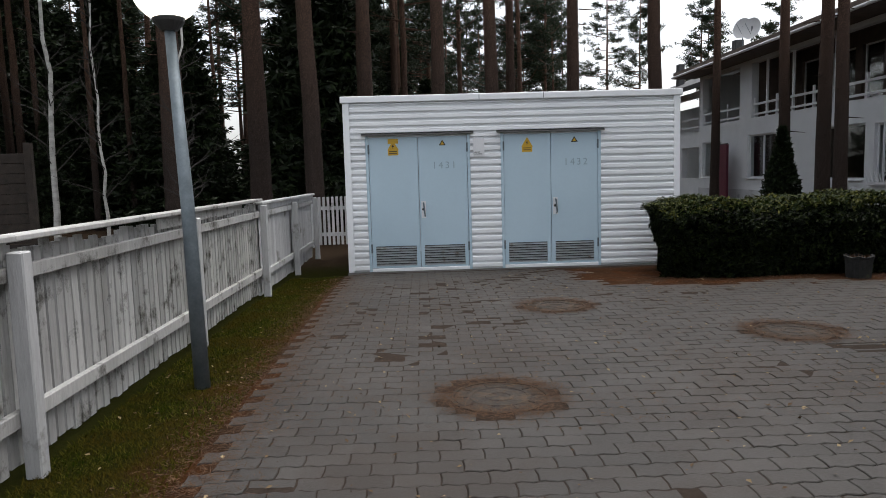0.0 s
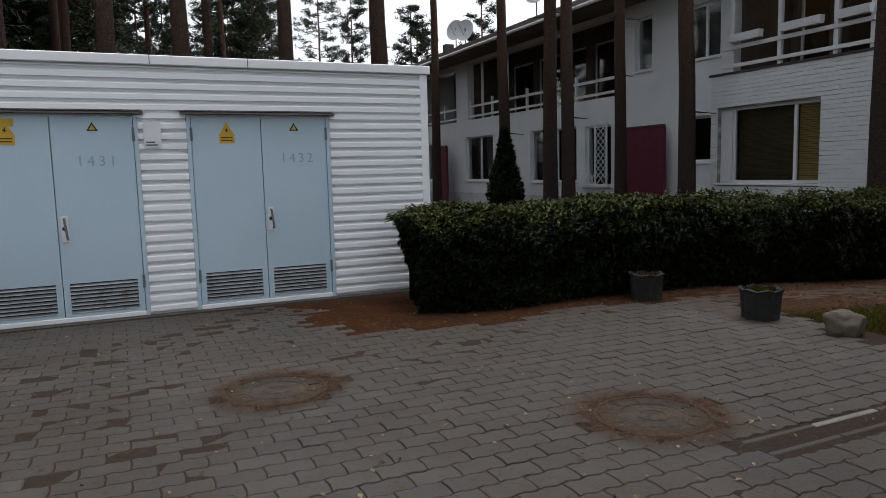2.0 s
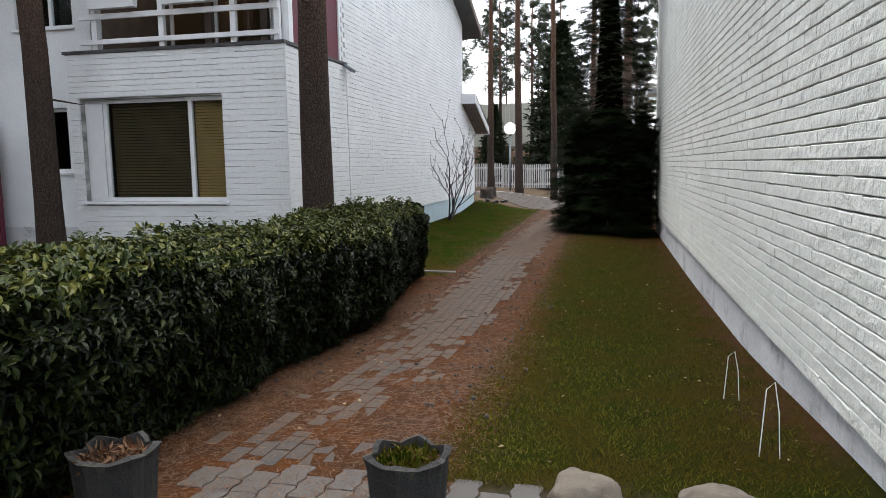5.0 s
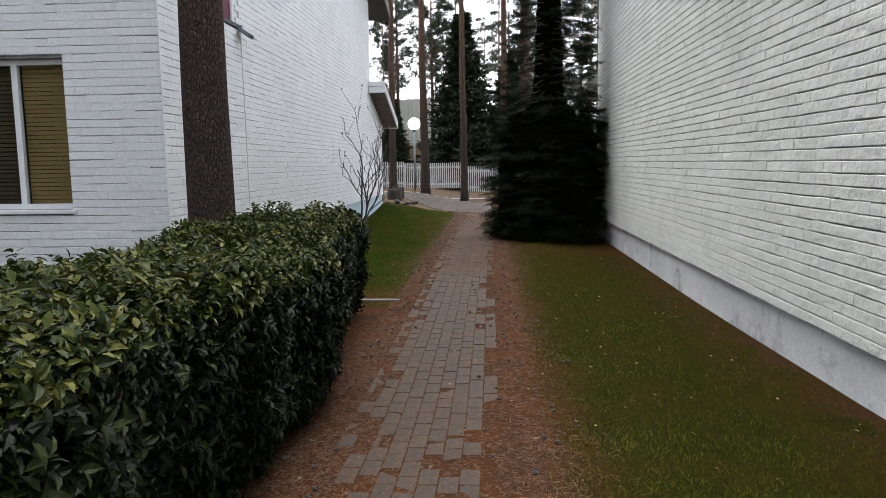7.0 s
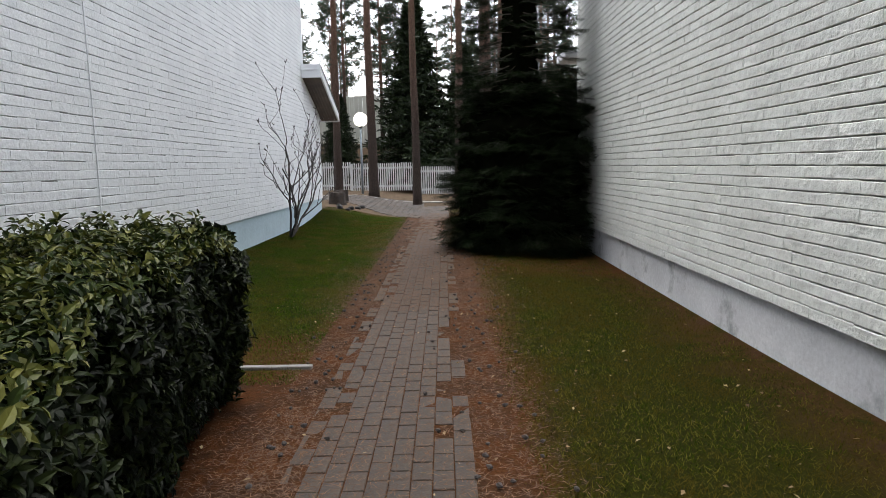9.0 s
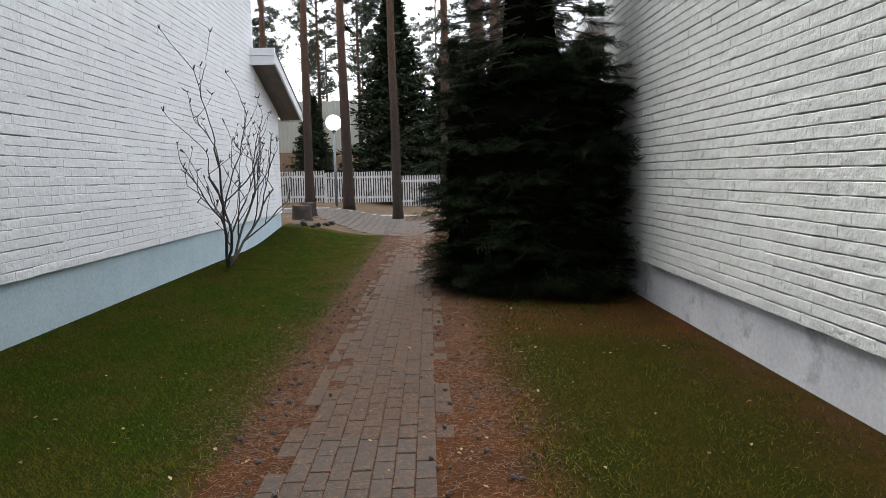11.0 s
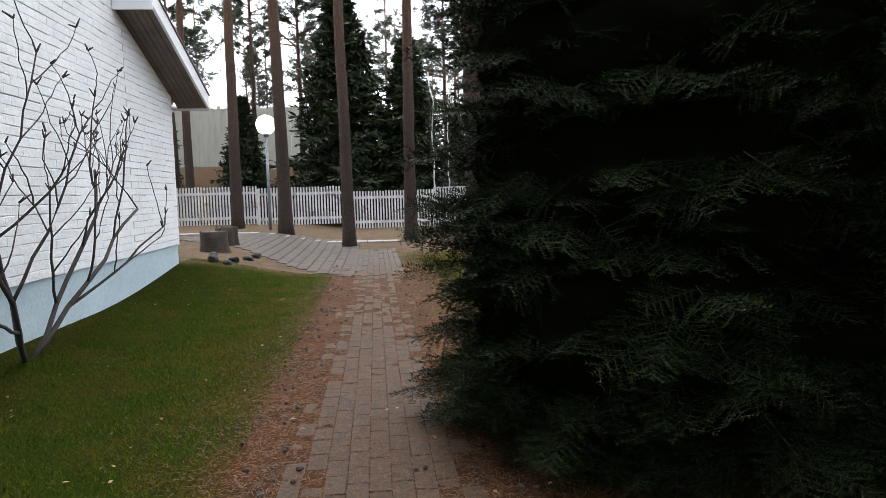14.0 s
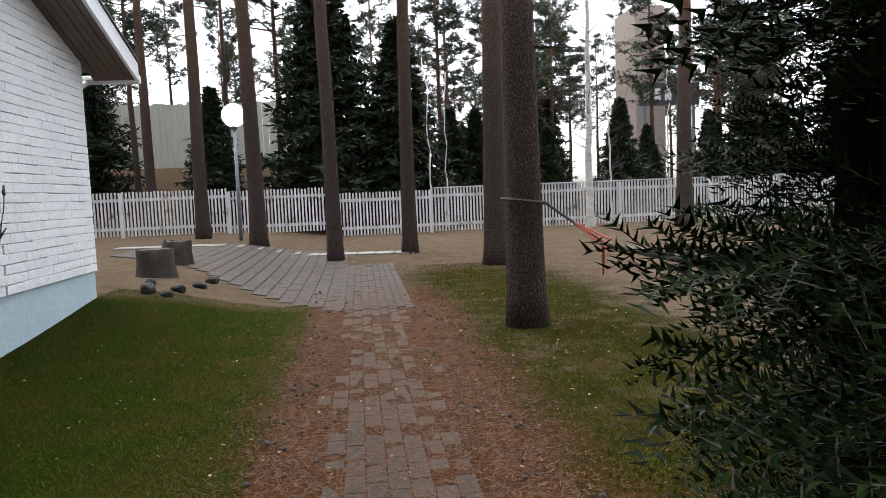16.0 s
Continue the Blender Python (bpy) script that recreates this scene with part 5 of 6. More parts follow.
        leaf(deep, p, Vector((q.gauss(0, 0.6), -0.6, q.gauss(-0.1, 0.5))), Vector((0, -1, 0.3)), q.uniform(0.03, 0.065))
    for _ in range(5600):
        x, f, p = on_side()
        p.y -= uneven(p.x, p.y, p.z) + q.uniform(-0.02, 0.02)
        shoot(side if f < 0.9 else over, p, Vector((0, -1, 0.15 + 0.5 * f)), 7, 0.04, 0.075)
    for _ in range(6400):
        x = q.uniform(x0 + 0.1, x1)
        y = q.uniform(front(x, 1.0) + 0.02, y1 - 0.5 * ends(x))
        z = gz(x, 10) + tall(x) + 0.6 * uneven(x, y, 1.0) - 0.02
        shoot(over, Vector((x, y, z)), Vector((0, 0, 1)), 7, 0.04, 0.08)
    for _ in range(900):
        f, y = q.uniform(0.05, 1.0), q.uniform(9.4, y1 - 0.15)
        bow = 0.55 * abs((y - 10.0) / 0.9) ** 2
        shoot(side, Vector((x0 + 0.06 + 0.3 * (1 - f) ** 2 + bow - uneven(x0, y, f), y, gz(x0, y) + f * tall(x0))), Vector((-1, 0, 0.3)), 7, 0.04, 0.075)
        shoot(side, Vector((x1 - 0.05 - 0.2 * (1 - f) ** 2 - 0.6 * bow + uneven(x1, y, f), y, gz(x1, y) + f * tall(x1))), Vector((1, 0, 0.3)), 7, 0.045, 0.08)
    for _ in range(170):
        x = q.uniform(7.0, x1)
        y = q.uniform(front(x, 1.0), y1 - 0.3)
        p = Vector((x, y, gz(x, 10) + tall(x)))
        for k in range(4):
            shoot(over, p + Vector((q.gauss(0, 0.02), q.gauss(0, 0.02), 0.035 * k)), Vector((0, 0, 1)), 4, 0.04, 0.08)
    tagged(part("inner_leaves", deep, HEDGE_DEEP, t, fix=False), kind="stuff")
    tagged(part("leaf_cover", side, HEDGE_LEAF, t, fix=False), kind="stuff")
    tagged(part("leaf_top", over, HEDGE_TOP, t, "yellowing young leaves, coloured as if lit from above", fix=False), kind="stuff")


make_hedge()


# ---- fences ----
def make_left_fence():
    X = -2.09
    posts = (0.9, 3.78, 6.6, 9.42, 11.7, 13.95)
    for i, (a, e) in enumerate(zip(posts, posts[1:])):
        old = i < 3
        mat = FENCE_OLD if old else FENCE_PAINT
        f = thing("fence_panel", "worn grey-white board fence panel with flaking rails" if old else "white painted board fence panel", "fence", (X, 0, gz(X, (a + e) / 2)), group="boundary fence")
        r = random.Random(i)
        y, w, gap = a, 0.1 if old else 0.14, 0.013 if old else 0.003
        while y < e - 0.02:
            tilt = r.gauss(0, 0.006) if old else 0
            z0, z1 = 0.03 + r.random() * 0.03, (1.2 + r.gauss(0, 0.02)) if old else 1.24
            part("board", Builder().prism([(y + gap, z0), (y + w - gap, z0), (y + w - gap + tilt, z1), (y + gap + tilt, z1)], "x", -0.045 - r.random() * 0.012, -0.02), mat, f)
            y += w
        for z, hgt in ((0.27, 0.09), (1.04 if old else 1.08, 0.08)):
            part("rail", Builder().box(-0.018, a, z, 0.028, e, z + hgt, 0.006), FENCE_OLD if old else FENCE_PAINT, f)
        part("cap_board", Builder().box(-0.06, a, 1.25, 0.07, e, 1.285, 0.006), FENCE_OLD if old else FENCE_PAINT, f)
        if not old:
            part("top_board", Builder().box(0.0, a, 1.17, 0.02, e, 1.249), FENCE_PAINT, f)
        else:
            k = a
            while k < e - 0.05:
                m_ = min(e, k + r.uniform(0.35, 0.9))
                if r.random() < 0.75:
                    d0, d1 = r.uniform(0, 0.05), r.uniform(0, 0.05)
                    part("top_board", Builder().prism([(k, 1.15 + d0), (m_ - 0.02, 1.15 + d1), (m_, 1.249), (k, 1.249)], "x", 0.0, 0.018), FENCE_OLD, f)
                k = m_
        part("post", Builder().box(0.03, e - 0.045, -0.15, 0.12, e + 0.045, 1.2, 0.008), FENCE_PAINT, f, "square white post")


make_left_fence()


def make_board_screen():
    s = thing("board_screen", "dark weathered board screen at the wood's edge", "fence", (-7.2, 12.2, gz(-7.2, 12.2)))
    for k in range(12):
        part("board", Builder().box(-0.9, 0.0, 0.1 + k * 0.17, 0.7, 0.03, 0.26 + k * 0.17, 0.004), STUMP, s)
    for x in (-0.85, 0.72):
        part("post", Builder().box(x - 0.06, -0.1, -0.1, x + 0.06, -0.003, 2.3, 0.008), STUMP, s)
    p = thing("picket_fence", "short white picket fence behind the hut", "fence", (-1.7, 16.2, gz(-1.7, 16.2)))
    for k in range(14):
        part("picket", Builder().box(-0.7 + k * 0.1, 0, 0.05, -0.64 + k * 0.1, 0.02, 1.15, 0.004), FENCE_PAINT, p)
    for z in (0.25, 0.85):
        part("rail", Builder().box(-0.72, 0.022, z, 0.72, 0.06, z + 0.08), FENCE_PAINT, p)
    part("post", Builder().box(-0.8, 0.0, -0.1, -0.72, 0.08, 1.2, 0.006), FENCE_PAINT, p)


make_board_screen()


def make_far_fence():
    r = random.Random(3)
    X = 43.0
    y = -9.5
    while y < 24:
        e = y + 3.15
        g = gz(X, (y + e) / 2)
        right = e < 6.9
        f = thing("picket_fence", "weathered white picket fence section", "fence", (X + (0.25 if right else 0), 0, g), group="yard picket fence")
        tall = 1.38 if not right else 1.42
        k = y + 0.04
        while k < e - 0.03:
            h_ = tall + r.gauss(0, 0.008)
            part("picket", Builder().prism([(k, 0.04), (k + 0.055, 0.04), (k + 0.055, h_), (k, h_)], "x", -0.022, 0.0), FENCE_PAINT, f)
            k += 0.105
        for z in (0.22, tall - 0.28):
            part("rail", Builder().box(0.002, y, z, 0.04, e, z + 0.09), FENCE_PAINT, f)
        if right:
            part("rail", Builder().box(-0.05, y, tall, 0.04, e, tall + 0.04), FENCE_PAINT, f)
        part("post", Builder().box(-0.12, e - 0.05, -0.2, -0.024, e + 0.05, tall - 0.03, 0.006), FENCE_PAINT, f)
        y = e


make_far_fence()


def make_barrier():
    t = thing("noise_barrier", "tall weathered grey board noise barrier on a bank", "fence", (58, 0, gz(58, 12)))
    r = random.Random(2)
    for i in range(8):
        y = 8.5 + i * 2.1
        for k in range(7):
            part("board", Builder().box(0, y + k * 0.3, 0.0, 0.05 + r.random() * 0.03, y + k * 0.3 + 0.288, 3.4 + r.gauss(0, 0.03)), BARRIER, t)
        part("post", Builder().box(-0.1, y - 0.09, -0.3, -0.002, y + 0.09, 3.5), BARRIER, t)


make_barrier()


# ---- yard things ----
def globe_mesh(radius):
    bm = bmesh.new()
    bmesh.ops.create_uvsphere(bm, u_segments=28, v_segments=18, radius=radius)
    me = bpy.data.meshes.new("globe")
    bm.to_mesh(me)
    bm.free()
    me.polygons.foreach_set("use_smooth", [True] * len(me.polygons))
    me.materials.append(GLOBE_LIGHT)
    return me


GLOBE_LIGHT = glow("globe_light", (1.0, 0.95, 0.82), 1.5)


def make_pole():
    t = thing("yard_lamp", "leaning galvanised steel lamp post with a white globe", "lamp", (-1.6, 5.27, gz(-1.64, 5.4)))
    part("post", Builder().tube([(0, 0, -0.3), (-0.06, 0.1, 1.35), (-0.14, 0.2, 2.66)], [0.06, 0.05, 0.038], 18), GALV, t, smooth=True)
    part("collar", Builder().tube([(-0.14, 0.2, 2.64), (-0.14, 0.2, 2.70), (-0.142, 0.2, 2.73)], [0.06, 0.11, 0.12], 18), DARK_METAL, t)
    g = new("globe", globe_mesh(0.25))
    g.parent, g.location = t, (-0.145, 0.2, 2.95)


make_pole()


def make_lamp():
    x, y = 38.97, 11.57
    t = thing("garden_lamp", "lit white globe lamp on a grey steel post", "lamp", (x, y, gz(x, y)))
    part("post", Builder().tube([(0, 0, -0.1), (0, 0, 2.85)], [0.05, 0.04], 14), GALV, t, smooth=True)
    part("collar", Builder().tube([(0, 0, 2.78), (0, 0, 2.9)], [0.07, 0.1], 14), DARK_METAL, t)
    g = new("globe", globe_mesh(0.29))
    g.parent, g.location = t, (0, 0, 3.14)


make_lamp()


def make_planter(x, y, moss):
    t = thing("planter", "weathered scalloped concrete planter with moss and dead needles", "planter", (x, y, gz(x, y)), group="planters at the path")
    n, b = 24, Builder()
    prof = [(0.145, -0.02), (0.165, 0.24), (0.18, 0.275), (0.15, 0.28), (0.145, 0.23)]
    for j, (r, z) in enumerate(prof):
        for k in range(n):
            w = 2 * math.pi * k / n
            s = 1 + 0.10 * math.cos(6 * w) if j < 3 else 1 + 0.08 * math.cos(6 * w)
            b.v.append((r * s * math.cos(w), r * s * math.sin(w), z + (0.012 * math.cos(6 * w) if j in (2, 3) else 0)))
    for j in range(len(prof) - 1):
        for k in range(n):
            q = (k + 1) % n
            b.f.append((j * n + k, j * n + q, (j + 1) * n + q, (j + 1) * n + k))
    b.f.append(tuple(reversed(range(n))))
    part("pot", b, MOSSY, t, smooth=False)
    part("soil", Builder().add([(0.15 * math.cos(2 * math.pi * k / n), 0.15 * math.sin(2 * math.pi * k / n), 0.24) for k in range(n)], [tuple(range(n))]), GROUND, t)
    r = random.Random(int(x * 100))
    p = Builder()
    for _ in range(160):
        w, q = r.uniform(0, 6.28), 0.13 * math.sqrt(r.random())
        blades(p, r, (q * math.cos(w), q * math.sin(w), 0.24), 2, 0.06, 1.0 if moss else 0.3, 0.12)
    part("moss", p, GRASS if moss else LITTER, t, fix=False)


make_planter(5.84, 7.55, True)
make_planter(5.63, 8.83, False)


def make_stone(name, label, x, y, sx, sy, sz, seed, mat, turn=0.0, kind="stone"):
    bm = bmesh.new()
    bmesh.ops.create_icosphere(bm, subdivisions=4, radius=1.0)
    o = Vector((seed * 7.3, seed * 3.1, 0))
    for v in bm.verts:
        d = noise.noise(v.co * 1.1 + o) * 0.35 + noise.noise(v.co * 2.6 + o) * 0.13 + noise.noise(v.co * 7 + o) * 0.03
        v.co *= 1 + d
        v.co = Vector((max(-0.95, min(0.95, v.co.x)), max(-0.95, min(0.95, v.co.y)), max(-0.8, min(0.9, v.co.z))))
        v.co = Vector((v.co.x * sx, v.co.y * sy, v.co.z * sz))
    me = bpy.data.meshes.new(name)
    bm.to_mesh(me)
    bm.free()
    me.materials.append(mat)
    me.polygons.foreach_set("use_smooth", [True] * len(me.polygons))
    ob = new(name, me)
    ob.matrix_basis = pose(x, y, gz(x, y) + sz * 0.42, 0, 0, turn)
    return tagged(ob, label, kind, "boulders")


make_stone("boulder", "rounded pale granite boulder at the lawn edge", 5.96, 6.82, 0.165, 0.15, 0.14, 1, STONE, 20)
make_stone("boulder", "flat-topped grey granite boulder at the lawn edge", 6.05, 6.26, 0.18, 0.14, 0.105, 2, STONE, 70)
for i, (x, y, s) in enumerate(((29.7, 11.2, 0.16), (30.0, 10.9, 0.13), (30.5, 10.75, 0.12), (29.6, 10.95, 0.1), (31.1, 10.7, 0.14), (30.2, 11.3, 0.12))):
    make_stone("rock", "dark rough rock beside the stumps", x, y, s * 0.8, s * 0.6, s * 0.5, 5 + i, MOSSY, 40 * i, "rock")


def make_stump(x, y, r, h, seed):
    t = thing("tree_stump", "dark rotting sawn tree stump", "stump", (x, y, gz(x, y)), group="tree stumps")
    q = random.Random(seed)
    n, b = 22, Builder()
    amp = [1 + q.gauss(0, 0.06) for _ in range(n)]
    for z, k in ((-0.1, 1.2), (0.05, 1.06), (h * 0.5, 0.98), (h - 0.02, 1.0), (h, 0.95)):
        for i in range(n):
            w = 2 * math.pi * i / n
            b.v.append((r * k * amp[i] * math.cos(w), r * k * amp[i] * math.sin(w), z + (q.gauss(0, 0.015) if z > 0.1 else 0)))
    for j in range(4):
        for i in range(n):
            b.f.append((j * n + i, j * n + (i + 1) % n, (j + 1) * n + (i + 1) % n, (j + 1) * n + i))
    part("bark", b, STUMP, t, smooth=True)
    part("sawn_top", Builder().add([(0.93 * r * amp[i] * math.cos(2 * math.pi * i / n), 0.93 * r * amp[i] * math.sin(2 * math.pi * i / n), h - 0.006) for i in range(n)], [tuple(range(n))]), STUMP, t)


make_stump(31.1, 11.5, 0.25, 0.38, 1)
make_stump(32.8, 11.6, 0.24, 0.38, 2)


def make_shrub():
    """Bare pruned shrub: crooked stems spreading before the gable wall, ending in knobby upright shoots."""
    q = random.Random(14)
    x, y = 23.5, 11.3
    t = thing("bare_shrub", "leafless pruned shrub with crooked upright stems", "shrub", (x, y, gz(x, y)))

    def grow(b, p, d, L, r, depth):
        pts, rad, n = [p], [r], 7
        side = q.choice((-1, 1))
        for k in range(n):
            side = -side
            d = (d + Vector((side * q.uniform(0.1, 0.42), q.gauss(0, 0.14), q.uniform(-0.05, 0.12)))).normalized()
            c = pts[-1] + d * L / n * q.uniform(0.8, 1.2)
            c.y = min(0.24, max(-0.75, c.y))
            pts.append(c)
            rad.append(r * (1 - 0.5 * (k + 1) / n))
            if depth and k >= 1 and q.random() < 0.62:
                e = (d + Vector((side * q.uniform(0.6, 1.2), q.gauss(0, 0.4), q.uniform(0.0, 0.25)))).normalized()
                grow(b, c, e, L * q.uniform(0.42, 0.66), max(0.0055, rad[-1] * 0.68), depth - 1)
        b.tube([tuple(v) for v in pts], rad, 6 if depth else 5)
        if depth < 2:
            for _ in range(2):
                b.tube([tuple(pts[-1]), tuple(pts[-1] + Vector((q.gauss(0, 0.035), q.gauss(0, 0.03), q.uniform(0.02, 0.07))))], [0.009, 0.005], 4)

    for k, (dx, dy, L) in enumerate(((-2.0, -0.5, 2.2), (-0.8, -0.2, 2.25), (0.9, -0.25, 2.25), (2.3, -0.3, 2.1))):
        b = Builder()
        grow(b, Vector((0.04 * k - 0.08, 0.02 * (k % 2), -0.03)), Vector((dx, dy, 1.05)).normalized(), L, 0.026, 2)
        part("stem", b, TWIG, t, smooth=True)


make_shrub()


def make_hammock():
    t = thing("hammock", "striped hammock slung from a pine by cords", "hammock", (0, 0, 0))
    cloth = surface("hammock_cloth", (0.16, 0.15, 0.12), (0.012, 0.012, 0.012), 3, 60, 0.9, 0.3, stretch=(0.2, 12, 12))
    red = surface("red_cord", (0.35, 0.06, 0.03), (0.25, 0.05, 0.03), 8, 60, 0.8, 0.2)
    p0, p1, p2 = Vector((27.6, 6.7, 1.06)), Vector((26.9, 6.35, 0.68)), Vector((24.3, 4.4, 0.8))
    part("strap", Builder().tube([(27.65 + 0.22 * math.cos(a), 6.9 + 0.22 * math.sin(a), 1.08 + 0.03 * math.sin(a)) for a in np.linspace(0, 6.28, 15)], 0.018, 6), TWIG, t)
    part("cord", Builder().tube([tuple(p0), tuple(p1)], 0.015, 6), TWIG, t)
    for k in (-1, 0, 1):
        part("cord", Builder().tube([tuple(p0.lerp(p1, 0.5)), tuple(p1 + Vector((-0.15, 0.02 * k, -0.04 * k)))], 0.008, 5), red, t)
    part("tassel", Builder().tube([tuple(p1), tuple(p1 + Vector((0.02, 0.0, -0.3)))], [0.02, 0.01], 6), red, t)
    pts = []
    for i in range(15):
        f = i / 14
        c = p1.lerp(p2, f)
        pts.append((c.x, c.y, c.z - 0.75 * f * (1 - f)))
    part("cloth", Builder().tube(pts, [0.02 + 0.04 * math.sin(3.14 * i / 14) for i in range(15)], 12), cloth, t, smooth=True)


make_hammock()


def make_tower():
    t = thing("far_building", "distant pale pink tower block behind trees", "building", (70, -12.8, 0))
    pink = surface("pale_pink_facade", (0.36, 0.29, 0.26), (0.30, 0.25, 0.22), 0.2, 4, 0.85, 0.1)
    part("wall", Builder().box(0, -1.1, 0, 4, 1.1, 14), pink, t)
    sign = thing("sign", "dark roadside sign with white lettering bars", "sign", (66, -11.9, 0))
    part("board", Builder().box(0, -2.6, 6.4, 0.2, 1.6, 7.9), DARK_METAL, sign)
    for k in range(3):
        part("letter", Builder().box(-0.03, 0.9 - k * 0.75, 6.75, 0.0, 1.35 - k * 0.75, 7.55), TRIM_WHITE, sign)
    for y in (-2.2, 1.2):
        part("leg", Builder().box(0.02, y - 0.1, 0, 0.18, y + 0.1, 6.4), GALV, sign)


make_tower()


def make_lawn_hoop(x, y, h, seed):
    """A bent wire hoop in the lawn."""
    t = thing("wire_hoop", "thin pale bent wire plant support in the lawn", "plant support", (x, y, gz(x, y)), group="wire hoops")
    part("wire", Builder().tube([(0, -0.05, -0.05), (0, -0.035, h * 0.6), (0, -0.01, h), (0, 0.03, h * 0.9), (0.02, 0.05, -0.05)], 0.003, 6), TRIM_WHITE, t)


make_lawn_hoop(6.86, 5.9, 0.4, 1)
make_lawn_hoop(8.0, 5.9, 0.33, 2)


def make_flood():
    t = thing("flood_light", "small grey flood light on the gable wall", "lamp", (15.9, HY - 0.025, 3.35))
    part("bracket", Builder().box(-0.03, -0.06, 0.05, 0.03, 0.0, 0.14, 0.004), GALV, t)
    part("head", Builder().prism([(-0.2, 0.0), (-0.05, 0.1), (-0.02, 0.06), (-0.17, -0.05)], "x", -0.11, 0.11), GALV, t)
    part("cable", Builder().tube([(0.08, -0.004, 0.05), (0.12, -0.006, -1.2), (0.15, -0.006, -2.9)], 0.007, 5), TRIM_WHITE, t)


make_flood()


# ---- gutter stones, manholes ----
def make_manhole(x, y, r, seed):
    t = thing("manhole_cover", "round rusty manhole cover sunk among pavers and dead needles", "manhole cover", (x, y, gz(x, y)), group="manhole covers")
    n = 36

    def rings(prof, close):
        b = Builder()
        for rr, z in prof:
            b.v += [(rr * math.cos(2 * math.pi * k / n), rr * math.sin(2 * math.pi * k / n), z) for k in range(n)]
        for j in range(len(prof) - 1):
            b.f += [(j * n + k, j * n + (k + 1) % n, (j + 1) * n + (k + 1) % n, (j + 1) * n + k) for k in range(n)]
        if close:
            b.f.append(tuple((len(prof) - 1) * n + k for k in range(n)))
        return b

    part("frame_ring", rings([(r, -0.01), (r, 0.006), (r * 0.93, 0.007), (r * 0.92, -0.01)], False), IRON, t)
    part("lid", rings([(r * 0.91, -0.01), (r * 0.9, 0.003), (r * 0.62, 0.003), (r * 0.6, 0.008), (r * 0.56, 0.008), (r * 0.54, 0.002), (r * 0.3, 0.002), (r * 0.28, 0.007), (r * 0.22, 0.007), (r * 0.2, 0.002)], True), IRON, t)
    for k in range(10):
        a = 2 * math.pi * k / 10
        c, s = math.cos(a), math.sin(a)
        part("rib", Builder().tube([(r * 0.64 * c, r * 0.64 * s, 0.003), (r * 0.86 * c, r * 0.86 * s, 0.003)], 0.007, 5), IRON, t)


for i, (x, y, r) in enumerate(MANHOLES):
    make_manhole(x, y, r, i)


def make_gutter():
    t = thing("rain_gutter", "narrow concrete rain channel with a flared inlet under the downpipe", "gutter", (0, 0, gz(4, 5.5) - 0.012))
    for i in range(4):
        x1 = 5.49 - i * 0.52
        for y in (5.36, 5.525):
            part("edge_stone", Builder().box(x1 - 0.51, y, -0.03, x1, y + 0.04, 0.014, 0.005), CONCRETE if (i + int(y * 10)) % 3 == 0 else PAVER, t)
        part("channel_stone", Builder().box(x1 - 0.51, 5.4, -0.03, x1, 5.525, -0.004), MOSSY, t)
    b = Builder()
    b.add([(5.5, 5.36, -0.03), (5.5, 5.565, -0.03), (5.88, 5.74, -0.03), (5.88, 5.3, -0.03), (5.5, 5.36, 0.02), (5.5, 5.565, 0.02), (5.88, 5.74, 0.045), (5.88, 5.3, 0.045), (5.5, 5.4, 0.0), (5.5, 5.525, 0.0), (5.85, 5.69, 0.015), (5.85, 5.35, 0.015)],
          [(0, 3, 2, 1), (0, 1, 5, 4), (1, 2, 6, 5), (2, 3, 7, 6), (3, 0, 4, 7), (4, 5, 9, 8), (5, 6, 10, 9), (6, 7, 11, 10), (7, 4, 8, 11), (8, 9, 10, 11)])
    part("inlet", b, PAVER, t, "stained concrete inlet")


make_gutter()


def make_edging():
    t = thing("lawn_edging", "weathered grey board edging at the lawn's end", "edging", (14.0, 9.1, gz(14, 9.3)))
    part("board", Builder().box(-0.03, 0.0, -0.06, 0.03, 0.85, 0.02, 0.006), CONCRETE, t)
    k = thing("kerb_stones", "pale worn concrete kerb stones beside the rain channel", "kerb", (0, 0, gz(5.8, 6)))
    for x, y, a, w in ((5.86, 6.10, 2, 0.2), (5.85, 5.885, -2, 0.21)):
        ob = part("stone", Builder().box(-0.1, -w / 2, -0.05, 0.1, w / 2, 0.016, 0.008), STONE, k)
        ob.matrix_basis = pose(x, y, 0, 0, 0, a)


make_edging()


# ---- paving ----
def paver_mesh(name, L, W, amp, mat):
    """A concrete paver with bent sides, seen from above."""
    wave = (0, 1, 0, -1, 0, 1, 0, -1)
    out = [((k / 8 - 0.5) * L, -0.5 * W + amp * wave[k]) for k in range(8)] + [(0.5 * L, -0.5 * W), (0.5 * L + 0.7 * amp, 0)]
    out += [((0.5 - k / 8) * L, 0.5 * W - amp * wave[k]) for k in range(8)] + [(-0.5 * L, 0.5 * W), (-0.5 * L + 0.7 * amp, 0)]
    b, n = Builder(), len(out)
    g = 0.0022 if amp == 0 else 0.003
    rise = 0.0
    for s, z in ((2 * g, -0.02), (2 * g, rise - 0.001), (4.5 * g, rise + 0.003)):
        b.v += [(x * (1 - s / L), y * (1 - s / W), z) for x, y in out]
    for j in range(2):
        b.f += [(j * n + k, j * n + (k + 1) % n, (j + 1) * n + (k + 1) % n, (j + 1) * n + k) for k in range(n)]
    b.f.append(tuple(2 * n + k for k in range(n)))
    return b.mesh(name, mat, fix=False)


